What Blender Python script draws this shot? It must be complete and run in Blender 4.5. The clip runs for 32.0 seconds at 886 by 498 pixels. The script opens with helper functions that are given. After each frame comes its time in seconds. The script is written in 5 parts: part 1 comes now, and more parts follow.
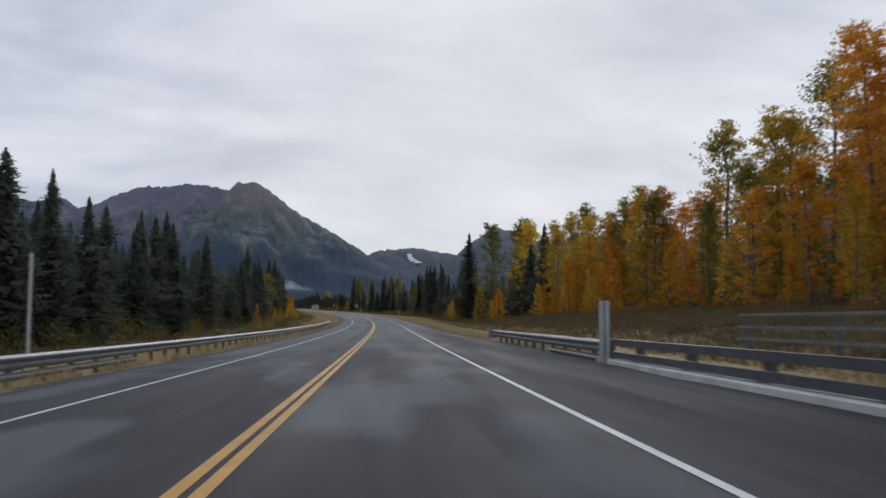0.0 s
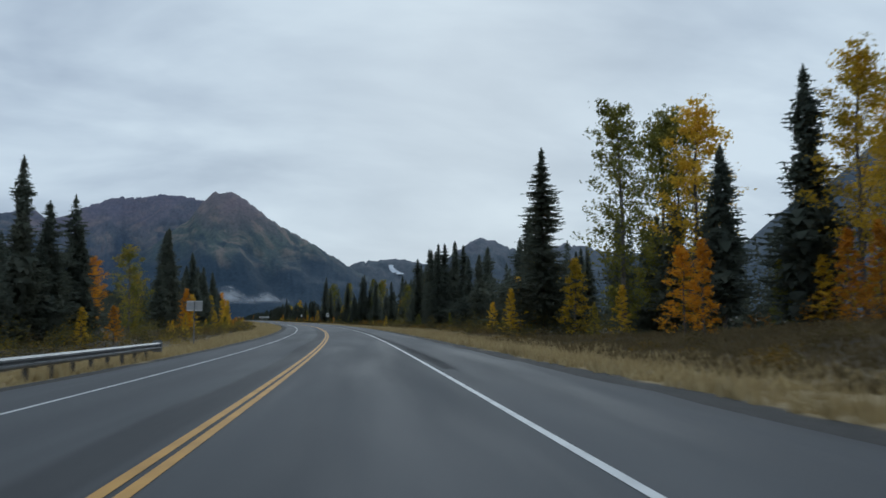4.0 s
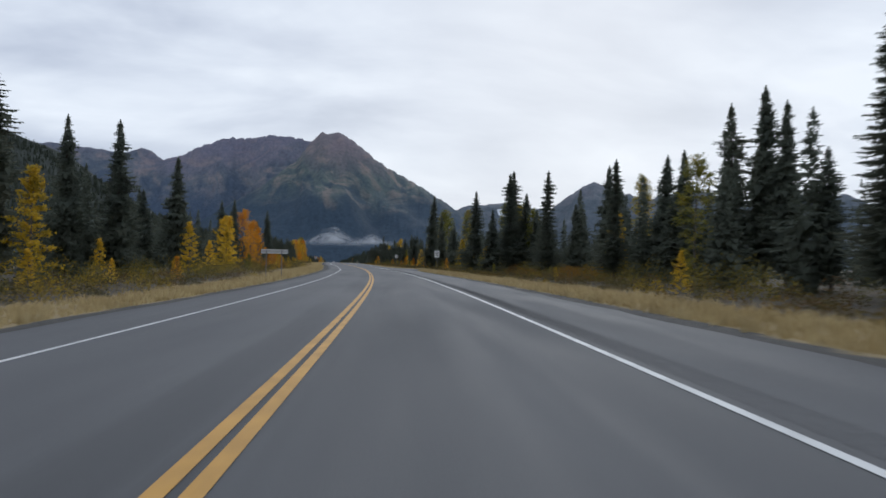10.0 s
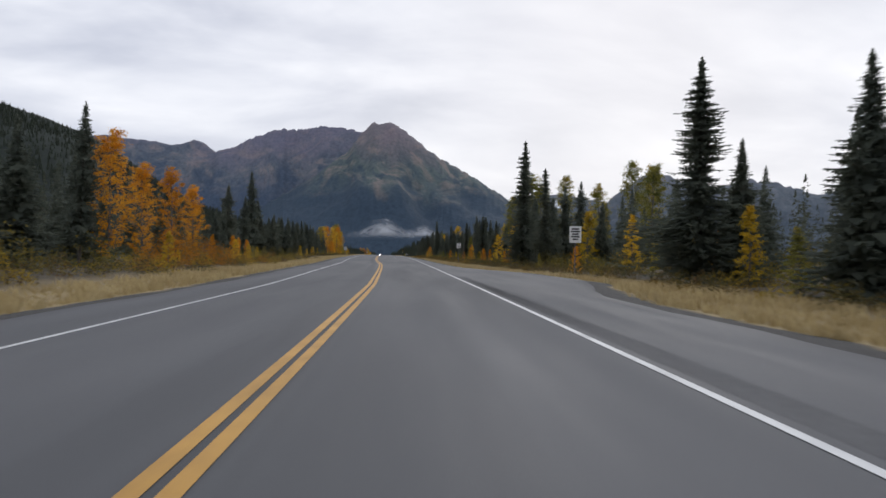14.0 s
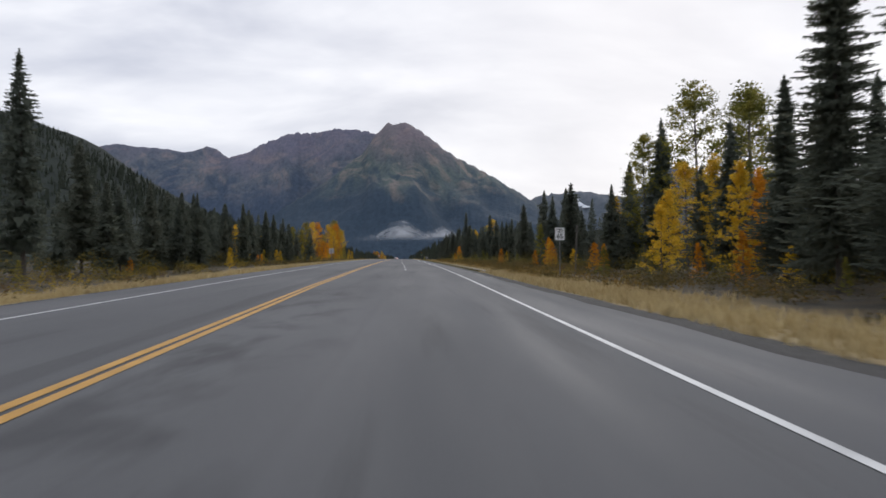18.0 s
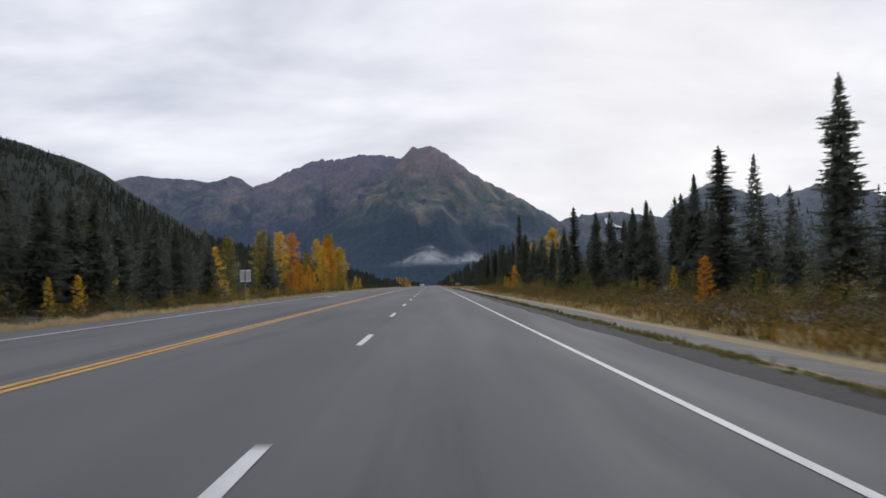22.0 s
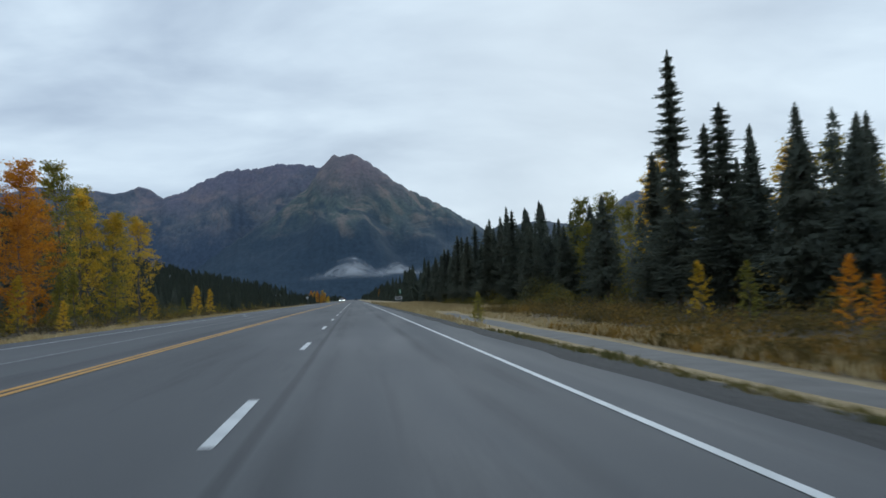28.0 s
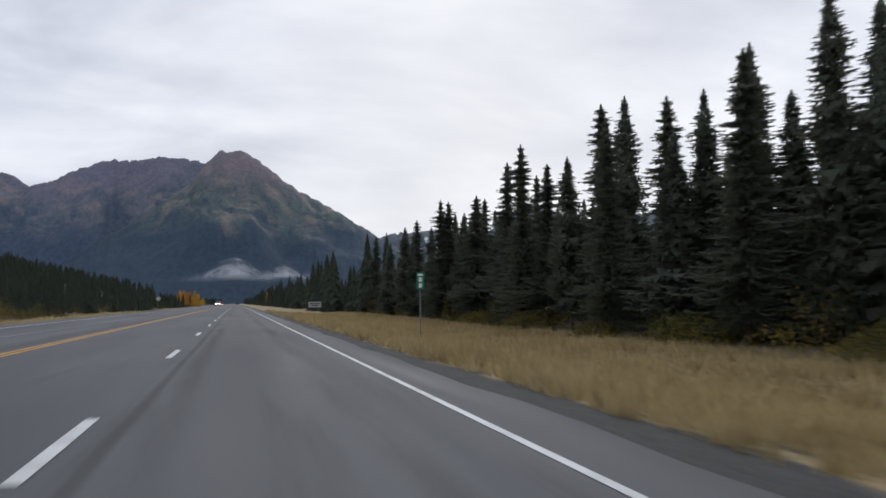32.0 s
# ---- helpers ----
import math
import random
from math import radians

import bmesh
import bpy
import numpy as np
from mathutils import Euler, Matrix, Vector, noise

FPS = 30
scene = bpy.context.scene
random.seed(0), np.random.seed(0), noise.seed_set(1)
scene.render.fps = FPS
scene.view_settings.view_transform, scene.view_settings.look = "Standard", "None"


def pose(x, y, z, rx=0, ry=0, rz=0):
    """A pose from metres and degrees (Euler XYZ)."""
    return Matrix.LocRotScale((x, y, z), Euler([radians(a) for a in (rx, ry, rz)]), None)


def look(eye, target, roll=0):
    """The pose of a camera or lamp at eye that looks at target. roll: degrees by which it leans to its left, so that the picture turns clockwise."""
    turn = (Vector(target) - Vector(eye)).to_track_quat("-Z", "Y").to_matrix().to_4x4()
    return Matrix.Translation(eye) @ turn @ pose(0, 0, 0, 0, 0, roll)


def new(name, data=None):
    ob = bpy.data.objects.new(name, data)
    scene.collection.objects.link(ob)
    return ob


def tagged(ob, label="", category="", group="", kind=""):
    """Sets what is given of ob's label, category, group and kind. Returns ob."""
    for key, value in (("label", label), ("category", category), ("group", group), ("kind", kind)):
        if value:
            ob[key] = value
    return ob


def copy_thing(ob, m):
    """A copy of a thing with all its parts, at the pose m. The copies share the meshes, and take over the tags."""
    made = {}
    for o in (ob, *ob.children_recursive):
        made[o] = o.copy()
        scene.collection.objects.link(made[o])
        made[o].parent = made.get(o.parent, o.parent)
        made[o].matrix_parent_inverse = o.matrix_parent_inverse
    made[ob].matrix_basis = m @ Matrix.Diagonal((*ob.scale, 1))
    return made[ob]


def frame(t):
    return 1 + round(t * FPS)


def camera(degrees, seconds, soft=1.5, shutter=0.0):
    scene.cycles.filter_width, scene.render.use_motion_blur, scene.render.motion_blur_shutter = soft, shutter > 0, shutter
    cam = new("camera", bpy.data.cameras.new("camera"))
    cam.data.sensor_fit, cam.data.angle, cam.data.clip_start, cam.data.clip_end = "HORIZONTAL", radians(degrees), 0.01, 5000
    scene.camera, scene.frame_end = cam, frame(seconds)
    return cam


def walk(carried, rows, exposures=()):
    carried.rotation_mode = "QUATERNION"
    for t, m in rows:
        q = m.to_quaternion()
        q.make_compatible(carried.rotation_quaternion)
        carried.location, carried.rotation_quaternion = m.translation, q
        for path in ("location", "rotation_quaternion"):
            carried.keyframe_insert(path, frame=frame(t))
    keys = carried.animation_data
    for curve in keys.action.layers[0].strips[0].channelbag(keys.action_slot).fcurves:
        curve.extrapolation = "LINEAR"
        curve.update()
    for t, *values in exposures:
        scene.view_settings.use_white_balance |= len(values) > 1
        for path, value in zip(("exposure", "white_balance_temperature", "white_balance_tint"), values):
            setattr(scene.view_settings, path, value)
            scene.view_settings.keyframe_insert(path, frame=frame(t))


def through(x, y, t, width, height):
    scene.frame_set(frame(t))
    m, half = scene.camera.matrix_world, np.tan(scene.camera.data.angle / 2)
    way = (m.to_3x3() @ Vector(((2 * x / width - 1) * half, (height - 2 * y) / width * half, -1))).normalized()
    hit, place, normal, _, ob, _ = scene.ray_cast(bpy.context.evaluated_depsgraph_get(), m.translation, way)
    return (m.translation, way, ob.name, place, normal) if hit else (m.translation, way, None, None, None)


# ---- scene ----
cam = camera(56.34, 32.0, soft=1.6, shutter=0.33)
PATH = [
    (0, -37.95, 1.35, 1.056, 94.09, -0.18, -13.18),
    (0.5, -35.88, 13.27, 0.854, 94.23, -0.01, -12.79),
    (1, -33.81, 25.19, 0.663, 94.43, 0.06, -13.11),
    (1.5, -31.73, 37.11, 0.488, 94.48, -0.27, -13.49),
    (2, -29.66, 49.03, 0.329, 94.34, -0.30, -13.81),
    (2.5, -27.73, 60.98, 0.184, 94.36, -0.05, -13.93),
    (4.5, -20.29, 108.78, -0.208, 95.18, 0.17, -14.68),
    (5, -18.58, 120.75, -0.259, 95.43, -0.25, -14.74),
    (5.5, -16.93, 132.72, -0.290, 95.57, -0.46, -14.76),
    (6, -15.36, 144.71, -0.304, 95.62, -0.58, -14.77),
    (6.5, -13.90, 156.70, -0.308, 95.95, -0.69, -14.61),
    (7, -12.54, 168.71, -0.304, 95.69, -0.89, -13.95),
    (7.5, -11.28, 180.72, -0.296, 94.82, -1.10, -12.24),
    (8, -10.09, 192.75, -0.284, 92.79, -1.39, -9.57),
    (8.5, -8.99, 204.78, -0.269, 91.81, -0.97, -8.95),
    (9, -7.98, 216.82, -0.251, 91.71, -0.96, -8.93),
    (9.5, -6.98, 228.86, -0.231, 91.58, -1.36, -8.17),
    (10, -6.06, 240.91, -0.210, 91.15, -1.06, -7.16),
    (10.5, -5.20, 252.96, -0.187, 91.04, 2.74, -4.53),
    (11, -4.42, 265.02, -0.164, 90.62, 1.34, -4.62),
    (11.5, -3.70, 277.08, -0.139, 90.52, 0.14, -4.62),
    (12, -3.06, 289.15, -0.112, 90.42, -0.55, -4.48),
    (12.5, -2.52, 301.22, -0.084, 90.30, -0.95, -4.36),
    (13, -2.07, 313.29, -0.051, 90.39, -1.24, -4.17),
    (13.5, -1.72, 325.37, -0.017, 90.45, -1.20, -3.74),
    (14, -1.44, 337.45, 0.018, 90.57, -1.17, -3.55),
    (14.5, -1.21, 349.54, 0.056, 90.60, -0.73, -3.18),
    (16.5, -0.36, 397.92, 0.264, 90.55, -0.02, -2.63),
    (17, -0.33, 410.02, 0.318, 90.56, 0.08, -2.55),
    (17.5, -0.31, 422.12, 0.375, 90.63, 0.17, -2.41),
    (18, -0.30, 434.21, 0.434, 90.69, 0.36, -2.26),
    (18.5, -0.29, 446.31, 0.496, 90.95, 0.25, -2.16),
    (19, -0.36, 458.41, 0.560, 91.20, 0.25, -2.10),
    (19.5, -0.34, 470.51, 0.623, 91.45, 0.22, -1.99),
    (20, -0.29, 482.60, 0.687, 91.76, 0.19, -1.81),
    (20.5, -0.12, 494.74, 0.749, 92.12, 0.36, -1.54),
    (21, 0.08, 506.89, 0.808, 92.30, 0.73, -1.11),
    (21.5, 0.08, 519.03, 0.868, 92.42, 1.20, -0.61),
    (22, 0.06, 531.18, 0.926, 92.49, 1.67, -0.29),
    (22.5, 0.01, 543.03, 0.978, 92.44, 1.63, -0.41),
    (23, -0.04, 554.89, 1.030, 93.04, 1.39, -1.72),
    (23.5, -0.09, 566.75, 1.080, 93.71, 1.84, -3.39),
    (24, -0.15, 578.61, 1.129, 94.27, 2.10, -4.55),
    (24.5, -0.20, 590.47, 1.176, 94.65, 1.96, -5.47),
    (26.5, -0.86, 637.96, 1.350, 94.51, 1.62, -6.66),
    (27, -1.03, 649.83, 1.385, 93.99, 2.11, -6.15),
    (27.5, -1.19, 661.70, 1.416, 93.61, 2.50, -5.78),
    (28, -1.36, 673.57, 1.444, 93.19, 2.69, -5.56),
    (28.5, -1.47, 686.07, 1.469, 92.75, 2.60, -5.45),
    (29, -1.58, 698.57, 1.490, 92.51, 2.32, -5.55),
    (29.5, -1.70, 711.07, 1.509, 92.27, 2.03, -5.71),
    (30, -1.81, 723.57, 1.524, 92.12, 1.44, -6.04),
    (30.5, -1.88, 735.69, 1.535, 92.06, 1.17, -7.32),
    (31, -1.96, 747.82, 1.543, 92.22, 1.10, -8.98),
    (31.5, -2.03, 759.94, 1.548, 92.92, 0.84, -11.30),
    (32, -2.11, 772.06, 1.550, 93.61, 0.57, -13.47),
]
walk(cam, [(r[0], pose(*r[1:])) for r in PATH], [(0, -0.22, 6140, 11), (1.3, -0.2, 6120, 10), (2.2, -0.37, 5650, 1), (8.2, -0.34, 5550, 1), (9.2, -0.14, 5550, 1), (10.2, 0.0, 6120, 10), (11.5, 0.06, 6350, 12), (15.5, 0.10, 6400, 12), (18.5, 0.15, 6450, 12), (21.0, 0.08, 6400, 12), (22.4, 0.06, 6400, 12), (23.6, -0.05, 6050, 6), (24.6, -0.12, 5750, 3), (26.8, -0.24, 5550, 1), (28.2, -0.16, 5550, 1), (30.0, -0.12, 5650, 2), (31.0, -0.07, 5980, 7), (32.0, 0.0, 6250, 11)])

# ---- light ----
def link(nt, a, b):
    nt.links.new(a, b)


def math_node(nt, op, a, b=None, clamp=False):
    n = nt.nodes.new("ShaderNodeMath")
    n.operation, n.use_clamp = op, clamp
    for i, v in enumerate((a, b)):
        if v is None:
            continue
        if isinstance(v, (int, float)):
            n.inputs[i].default_value = v
        else:
            nt.links.new(v, n.inputs[i])
    return n.outputs[0]


def ramp(nt, fac, stops, mode="LINEAR"):
    n = nt.nodes.new("ShaderNodeValToRGB")
    n.color_ramp.interpolation = mode
    while len(n.color_ramp.elements) < len(stops):
        n.color_ramp.elements.new(0.5)
    for e, (p, c) in zip(n.color_ramp.elements, stops):
        e.position, e.color = p, (*c, 1) if len(c) == 3 else c
    nt.links.new(fac, n.inputs[0])
    return n.outputs[0]


def mixed(nt, fac, a, b, blend="MIX"):
    n = nt.nodes.new("ShaderNodeMix")
    n.data_type, n.blend_type = "RGBA", blend
    for i, v in ((0, fac), (6, a), (7, b)):
        if isinstance(v, (int, float)):
            n.inputs[i].default_value = v
        elif isinstance(v, tuple):
            n.inputs[i].default_value = (*v, 1)
        else:
            nt.links.new(v, n.inputs[i])
    return n.outputs[2]


def noise_tex(nt, vec, scale, detail=4.0, rough=0.55, distort=0.0):
    n = nt.nodes.new("ShaderNodeTexNoise")
    n.inputs["Scale"].default_value, n.inputs["Detail"].default_value = scale, detail
    n.inputs["Roughness"].default_value, n.inputs["Distortion"].default_value = rough, distort
    if vec is not None:
        nt.links.new(vec, n.inputs["Vector"])
    return n.outputs["Fac"]


def scaled(nt, vec, s):
    n = nt.nodes.new("ShaderNodeMapping")
    n.inputs["Scale"].default_value = s
    nt.links.new(vec, n.inputs["Vector"])
    return n.outputs[0]


SUN_AZ, SUN_EL = radians(-17), radians(22)      # behind the cloud, ahead and to the right of the road
sun_way = Vector((-math.sin(SUN_AZ) * math.cos(SUN_EL), math.cos(SUN_AZ) * math.cos(SUN_EL), math.sin(SUN_EL)))
sun = new("sun", bpy.data.lights.new("sun", "SUN"))
sun.data.energy, sun.data.angle, sun.data.color = 0.7, radians(25), (1.0, 0.96, 0.9)
sun.matrix_world = look(sun_way * 100, (0, 0, 0))

world = bpy.data.worlds.new("overcast")
scene.world = world
world.use_nodes = True
nt = world.node_tree
back = nt.nodes["Background"]
sky = nt.nodes.new("ShaderNodeTexSky")
sky.sky_type, sky.sun_disc = "NISHITA", False
sky.sun_elevation, sky.sun_rotation = SUN_EL, -SUN_AZ
coord = nt.nodes.new("ShaderNodeTexCoord").outputs["Generated"]
sep = nt.nodes.new("ShaderNodeSeparateXYZ")
link(nt, coord, sep.inputs[0])
up = math_node(nt, "ADD", math_node(nt, "MAXIMUM", sep.outputs[2], 0.0), 0.36)
flat = nt.nodes.new("ShaderNodeCombineXYZ")
link(nt, math_node(nt, "DIVIDE", sep.outputs[0], up), flat.inputs[0])
link(nt, math_node(nt, "DIVIDE", sep.outputs[1], up), flat.inputs[1])
streak = scaled(nt, flat.outputs[0], (0.75, 1.25, 1.0))
big = noise_tex(nt, streak, 1.8, 5, 0.50, 0.4)
small = noise_tex(nt, streak, 5.0, 5, 0.52, 0.3)
cover = math_node(nt, "ADD", math_node(nt, "MULTIPLY", big, 0.78), math_node(nt, "MULTIPLY", small, 0.22))
cloud = ramp(nt, cover, [(0.37, (0.46, 0.495, 0.585)), (0.45, (0.60, 0.63, 0.71)), (0.53, (0.75, 0.775, 0.835)), (0.62, (0.93, 0.945, 0.975))])
toward = nt.nodes.new("ShaderNodeVectorMath")
toward.operation = "DOT_PRODUCT"
link(nt, coord, toward.inputs[0])
toward.inputs[1].default_value = Vector((sun_way.x, sun_way.y, 0.16)).normalized()
glow = math_node(nt, "POWER", math_node(nt, "MAXIMUM", toward.outputs["Value"], 0.0), 14.0)
low = math_node(nt, "POWER", math_node(nt, "SUBTRACT", 1.0, math_node(nt, "MAXIMUM", sep.outputs[2], 0.0), True), 7.0)
cloud = mixed(nt, math_node(nt, "MULTIPLY", low, 0.35), cloud, (0.73, 0.755, 0.80))
cloud = mixed(nt, math_node(nt, "MULTIPLY", glow, 0.55), cloud, (0.92, 0.92, 0.92))
blue = mixed(nt, 1.0, sky.outputs[0], (0.08, 0.08, 0.08), "MULTIPLY")
link(nt, mixed(nt, 0.05, cloud, blue), back.inputs[0])
back.inputs[1].default_value = 1.0


# ---- materials ----
def material(name, rough=0.8, metal=0.0):
    m = bpy.data.materials.new(name)
    m.use_nodes = True
    b = m.node_tree.nodes["Principled BSDF"]
    b.inputs["Roughness"].default_value, b.inputs["Metallic"].default_value = rough, metal
    return m, m.node_tree, b


def bumped(nt, b, height, strength, distance):
    n = nt.nodes.new("ShaderNodeBump")
    n.inputs["Strength"].default_value, n.inputs["Distance"].default_value = strength, distance
    link(nt, height, n.inputs["Height"])
    link(nt, n.outputs[0], b.inputs["Normal"])


def plain(name, dark, light, scale=8.0, rough=0.7, metal=0.0, bump=0.15, spread=(0.35, 0.65)):
    """A surface of two close tones in blotches and fine grain."""
    m, nt, b = material(name, rough, metal)
    co = nt.nodes.new("ShaderNodeTexCoord").outputs["Object"]
    n1, n2 = noise_tex(nt, co, scale, 5), noise_tex(nt, co, scale * 9, 3)
    mix = math_node(nt, "ADD", math_node(nt, "MULTIPLY", n1, 0.7), math_node(nt, "MULTIPLY", n2, 0.3))
    link(nt, ramp(nt, mix, [(spread[0], dark), (spread[1], light)]), b.inputs["Base Color"])
    if bump:
        bumped(nt, b, n2, bump, 0.02)
    return m


def leafy(name, tones, through=0.35, rough=0.6, gloss=0.2, patch=9.0):
    """Foliage: neighbouring leaves share a tone, each leaf and each plant shifts it a little; some light comes through. patch: clumps of one tone to a unit of length."""
    m, nt, b = material(name, rough)
    isl = nt.nodes.new("ShaderNodeNewGeometry").outputs["Random Per Island"]
    obj = nt.nodes.new("ShaderNodeObjectInfo").outputs["Random"]
    clump = noise_tex(nt, nt.nodes.new("ShaderNodeTexCoord").outputs["Object"], patch, 3, 0.5)
    clump = ramp(nt, clump, [(0.32, (0, 0, 0)), (0.68, (1, 1, 1))])
    fac = math_node(nt, "ADD", math_node(nt, "MULTIPLY", isl, 0.22), math_node(nt, "MULTIPLY", obj, 0.36))
    fac = math_node(nt, "ADD", fac, math_node(nt, "MULTIPLY", clump, 0.42))
    n = len(tones) - 1
    col = ramp(nt, fac, [(0.10 + 0.80 * i / n, c) for i, c in enumerate(tones)])
    link(nt, col, b.inputs["Base Color"])
    b.inputs["Specular IOR Level"].default_value = gloss
    tr = nt.nodes.new("ShaderNodeBsdfTranslucent")
    link(nt, col, tr.inputs[0])
    mx = nt.nodes.new("ShaderNodeMixShader")
    mx.inputs[0].default_value = through
    link(nt, b.outputs[0], mx.inputs[1])
    link(nt, tr.outputs[0], mx.inputs[2])
    link(nt, mx.outputs[0], nt.nodes["Material Output"].inputs["Surface"])
    return m


SPRUCE = leafy("spruce_needles", [(0.102, 0.120, 0.102), (0.136, 0.154, 0.121), (0.162, 0.168, 0.126)], 0.5, 0.85, 0.06)
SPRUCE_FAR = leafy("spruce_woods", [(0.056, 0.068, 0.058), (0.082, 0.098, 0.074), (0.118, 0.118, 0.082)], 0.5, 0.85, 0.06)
YELLOW = leafy("yellow_leaves", [(0.253, 0.207, 0.032), (0.621, 0.414, 0.037), (0.851, 0.575, 0.063)], 0.5)
ORANGE = leafy("orange_leaves", [(0.345, 0.149, 0.023), (0.644, 0.287, 0.023), (0.782, 0.414, 0.034)], 0.5)
GREENISH = leafy("turning_leaves", [(0.106, 0.119, 0.035), (0.237, 0.225, 0.048), (0.525, 0.362, 0.050)], 0.45)
YELLOW_BUSH = leafy("yellow_bush_leaves", [(0.16, 0.13, 0.028), (0.36, 0.25, 0.032), (0.52, 0.33, 0.05)], 0.45, patch=0.5)
RUST_BUSH = leafy("rust_bush_leaves", [(0.24, 0.10, 0.02), (0.42, 0.18, 0.02), (0.54, 0.28, 0.03)], 0.45, patch=0.5)
AMBER = leafy("amber_leaves", [(0.16, 0.085, 0.022), (0.30, 0.155, 0.022), (0.44, 0.24, 0.03)], 0.4, patch=0.5)
ALDER = leafy("alder_leaves", [(0.05, 0.06, 0.022), (0.10, 0.105, 0.03), (0.18, 0.15, 0.035), (0.27, 0.19, 0.035)], 0.4, patch=0.35)
SHRUB = leafy("shrub_leaves", [(0.04, 0.045, 0.02), (0.10, 0.085, 0.03), (0.16, 0.085, 0.035), (0.28, 0.19, 0.03)], 0.3, patch=0.45)
DRY = leafy("dry_grass", [(0.22, 0.17, 0.085), (0.40, 0.31, 0.155), (0.54, 0.44, 0.24)], 0.3, 0.8, patch=0.45)
OLIVE = leafy("olive_grass", [(0.06, 0.065, 0.022), (0.13, 0.12, 0.04), (0.26, 0.20, 0.08)], 0.3, 0.8, patch=0.45)
HEATH = leafy("autumn_heath", [(0.065, 0.058, 0.022), (0.15, 0.11, 0.035), (0.31, 0.18, 0.035), (0.42, 0.30, 0.07)], 0.35, 0.8, patch=0.45)
RUSSET = leafy("russet_grass", [(0.105, 0.082, 0.042), (0.16, 0.122, 0.060), (0.23, 0.175, 0.085)], 0.3, 0.8, patch=0.45)
BARK = plain("bark", (0.05, 0.042, 0.036), (0.11, 0.095, 0.08), 30, 0.9)
PALE_BARK = plain("pale_bark", (0.06, 0.053, 0.046), (0.17, 0.155, 0.135), 20, 0.85)
STEEL = plain("galvanised_steel", (0.12, 0.125, 0.135), (0.24, 0.25, 0.26), 3, 0.5, 0.5, 0.05)
DARK_STEEL = plain("weathered_steel", (0.055, 0.056, 0.060), (0.12, 0.122, 0.128), 4, 0.55, 0.35, 0.08)
KERB = plain("pale_concrete", (0.42, 0.42, 0.41), (0.60, 0.60, 0.58), 2.0, 0.9)
TIMBER = plain("weathered_timber", (0.07, 0.065, 0.06), (0.15, 0.14, 0.125), 9, 0.9)
CONCRETE = plain("concrete", (0.30, 0.30, 0.29), (0.45, 0.45, 0.43), 2.5, 0.9)
SIGN_BACK = plain("sign_back", (0.36, 0.37, 0.38), (0.46, 0.47, 0.48), 2, 0.55, 0.3, 0.03)
SIGN_WHITE = plain("sign_white", (0.62, 0.63, 0.63), (0.74, 0.75, 0.75), 2, 0.5, 0, 0.02)
SIGN_BLACK = plain("sign_black", (0.015, 0.015, 0.016), (0.025, 0.025, 0.026), 4, 0.5, 0, 0)
SIGN_GREEN = plain("sign_green", (0.01, 0.16, 0.09), (0.015, 0.2, 0.11), 4, 0.5, 0, 0)
WHITE_LINE = plain("white_paint", (0.40, 0.41, 0.41), (0.66, 0.67, 0.66), 1.5, 0.7, 0, 0.3, (0.3, 0.55))
FADED_LINE = plain("faded_paint", (0.16, 0.165, 0.17), (0.36, 0.365, 0.365), 1.5, 0.8, 0, 0.3, (0.35, 0.62))
YELLOW_LINE = plain("yellow_paint", (0.36, 0.19, 0.03), (0.56, 0.30, 0.05), 1.5, 0.7, 0, 0.3, (0.3, 0.6))


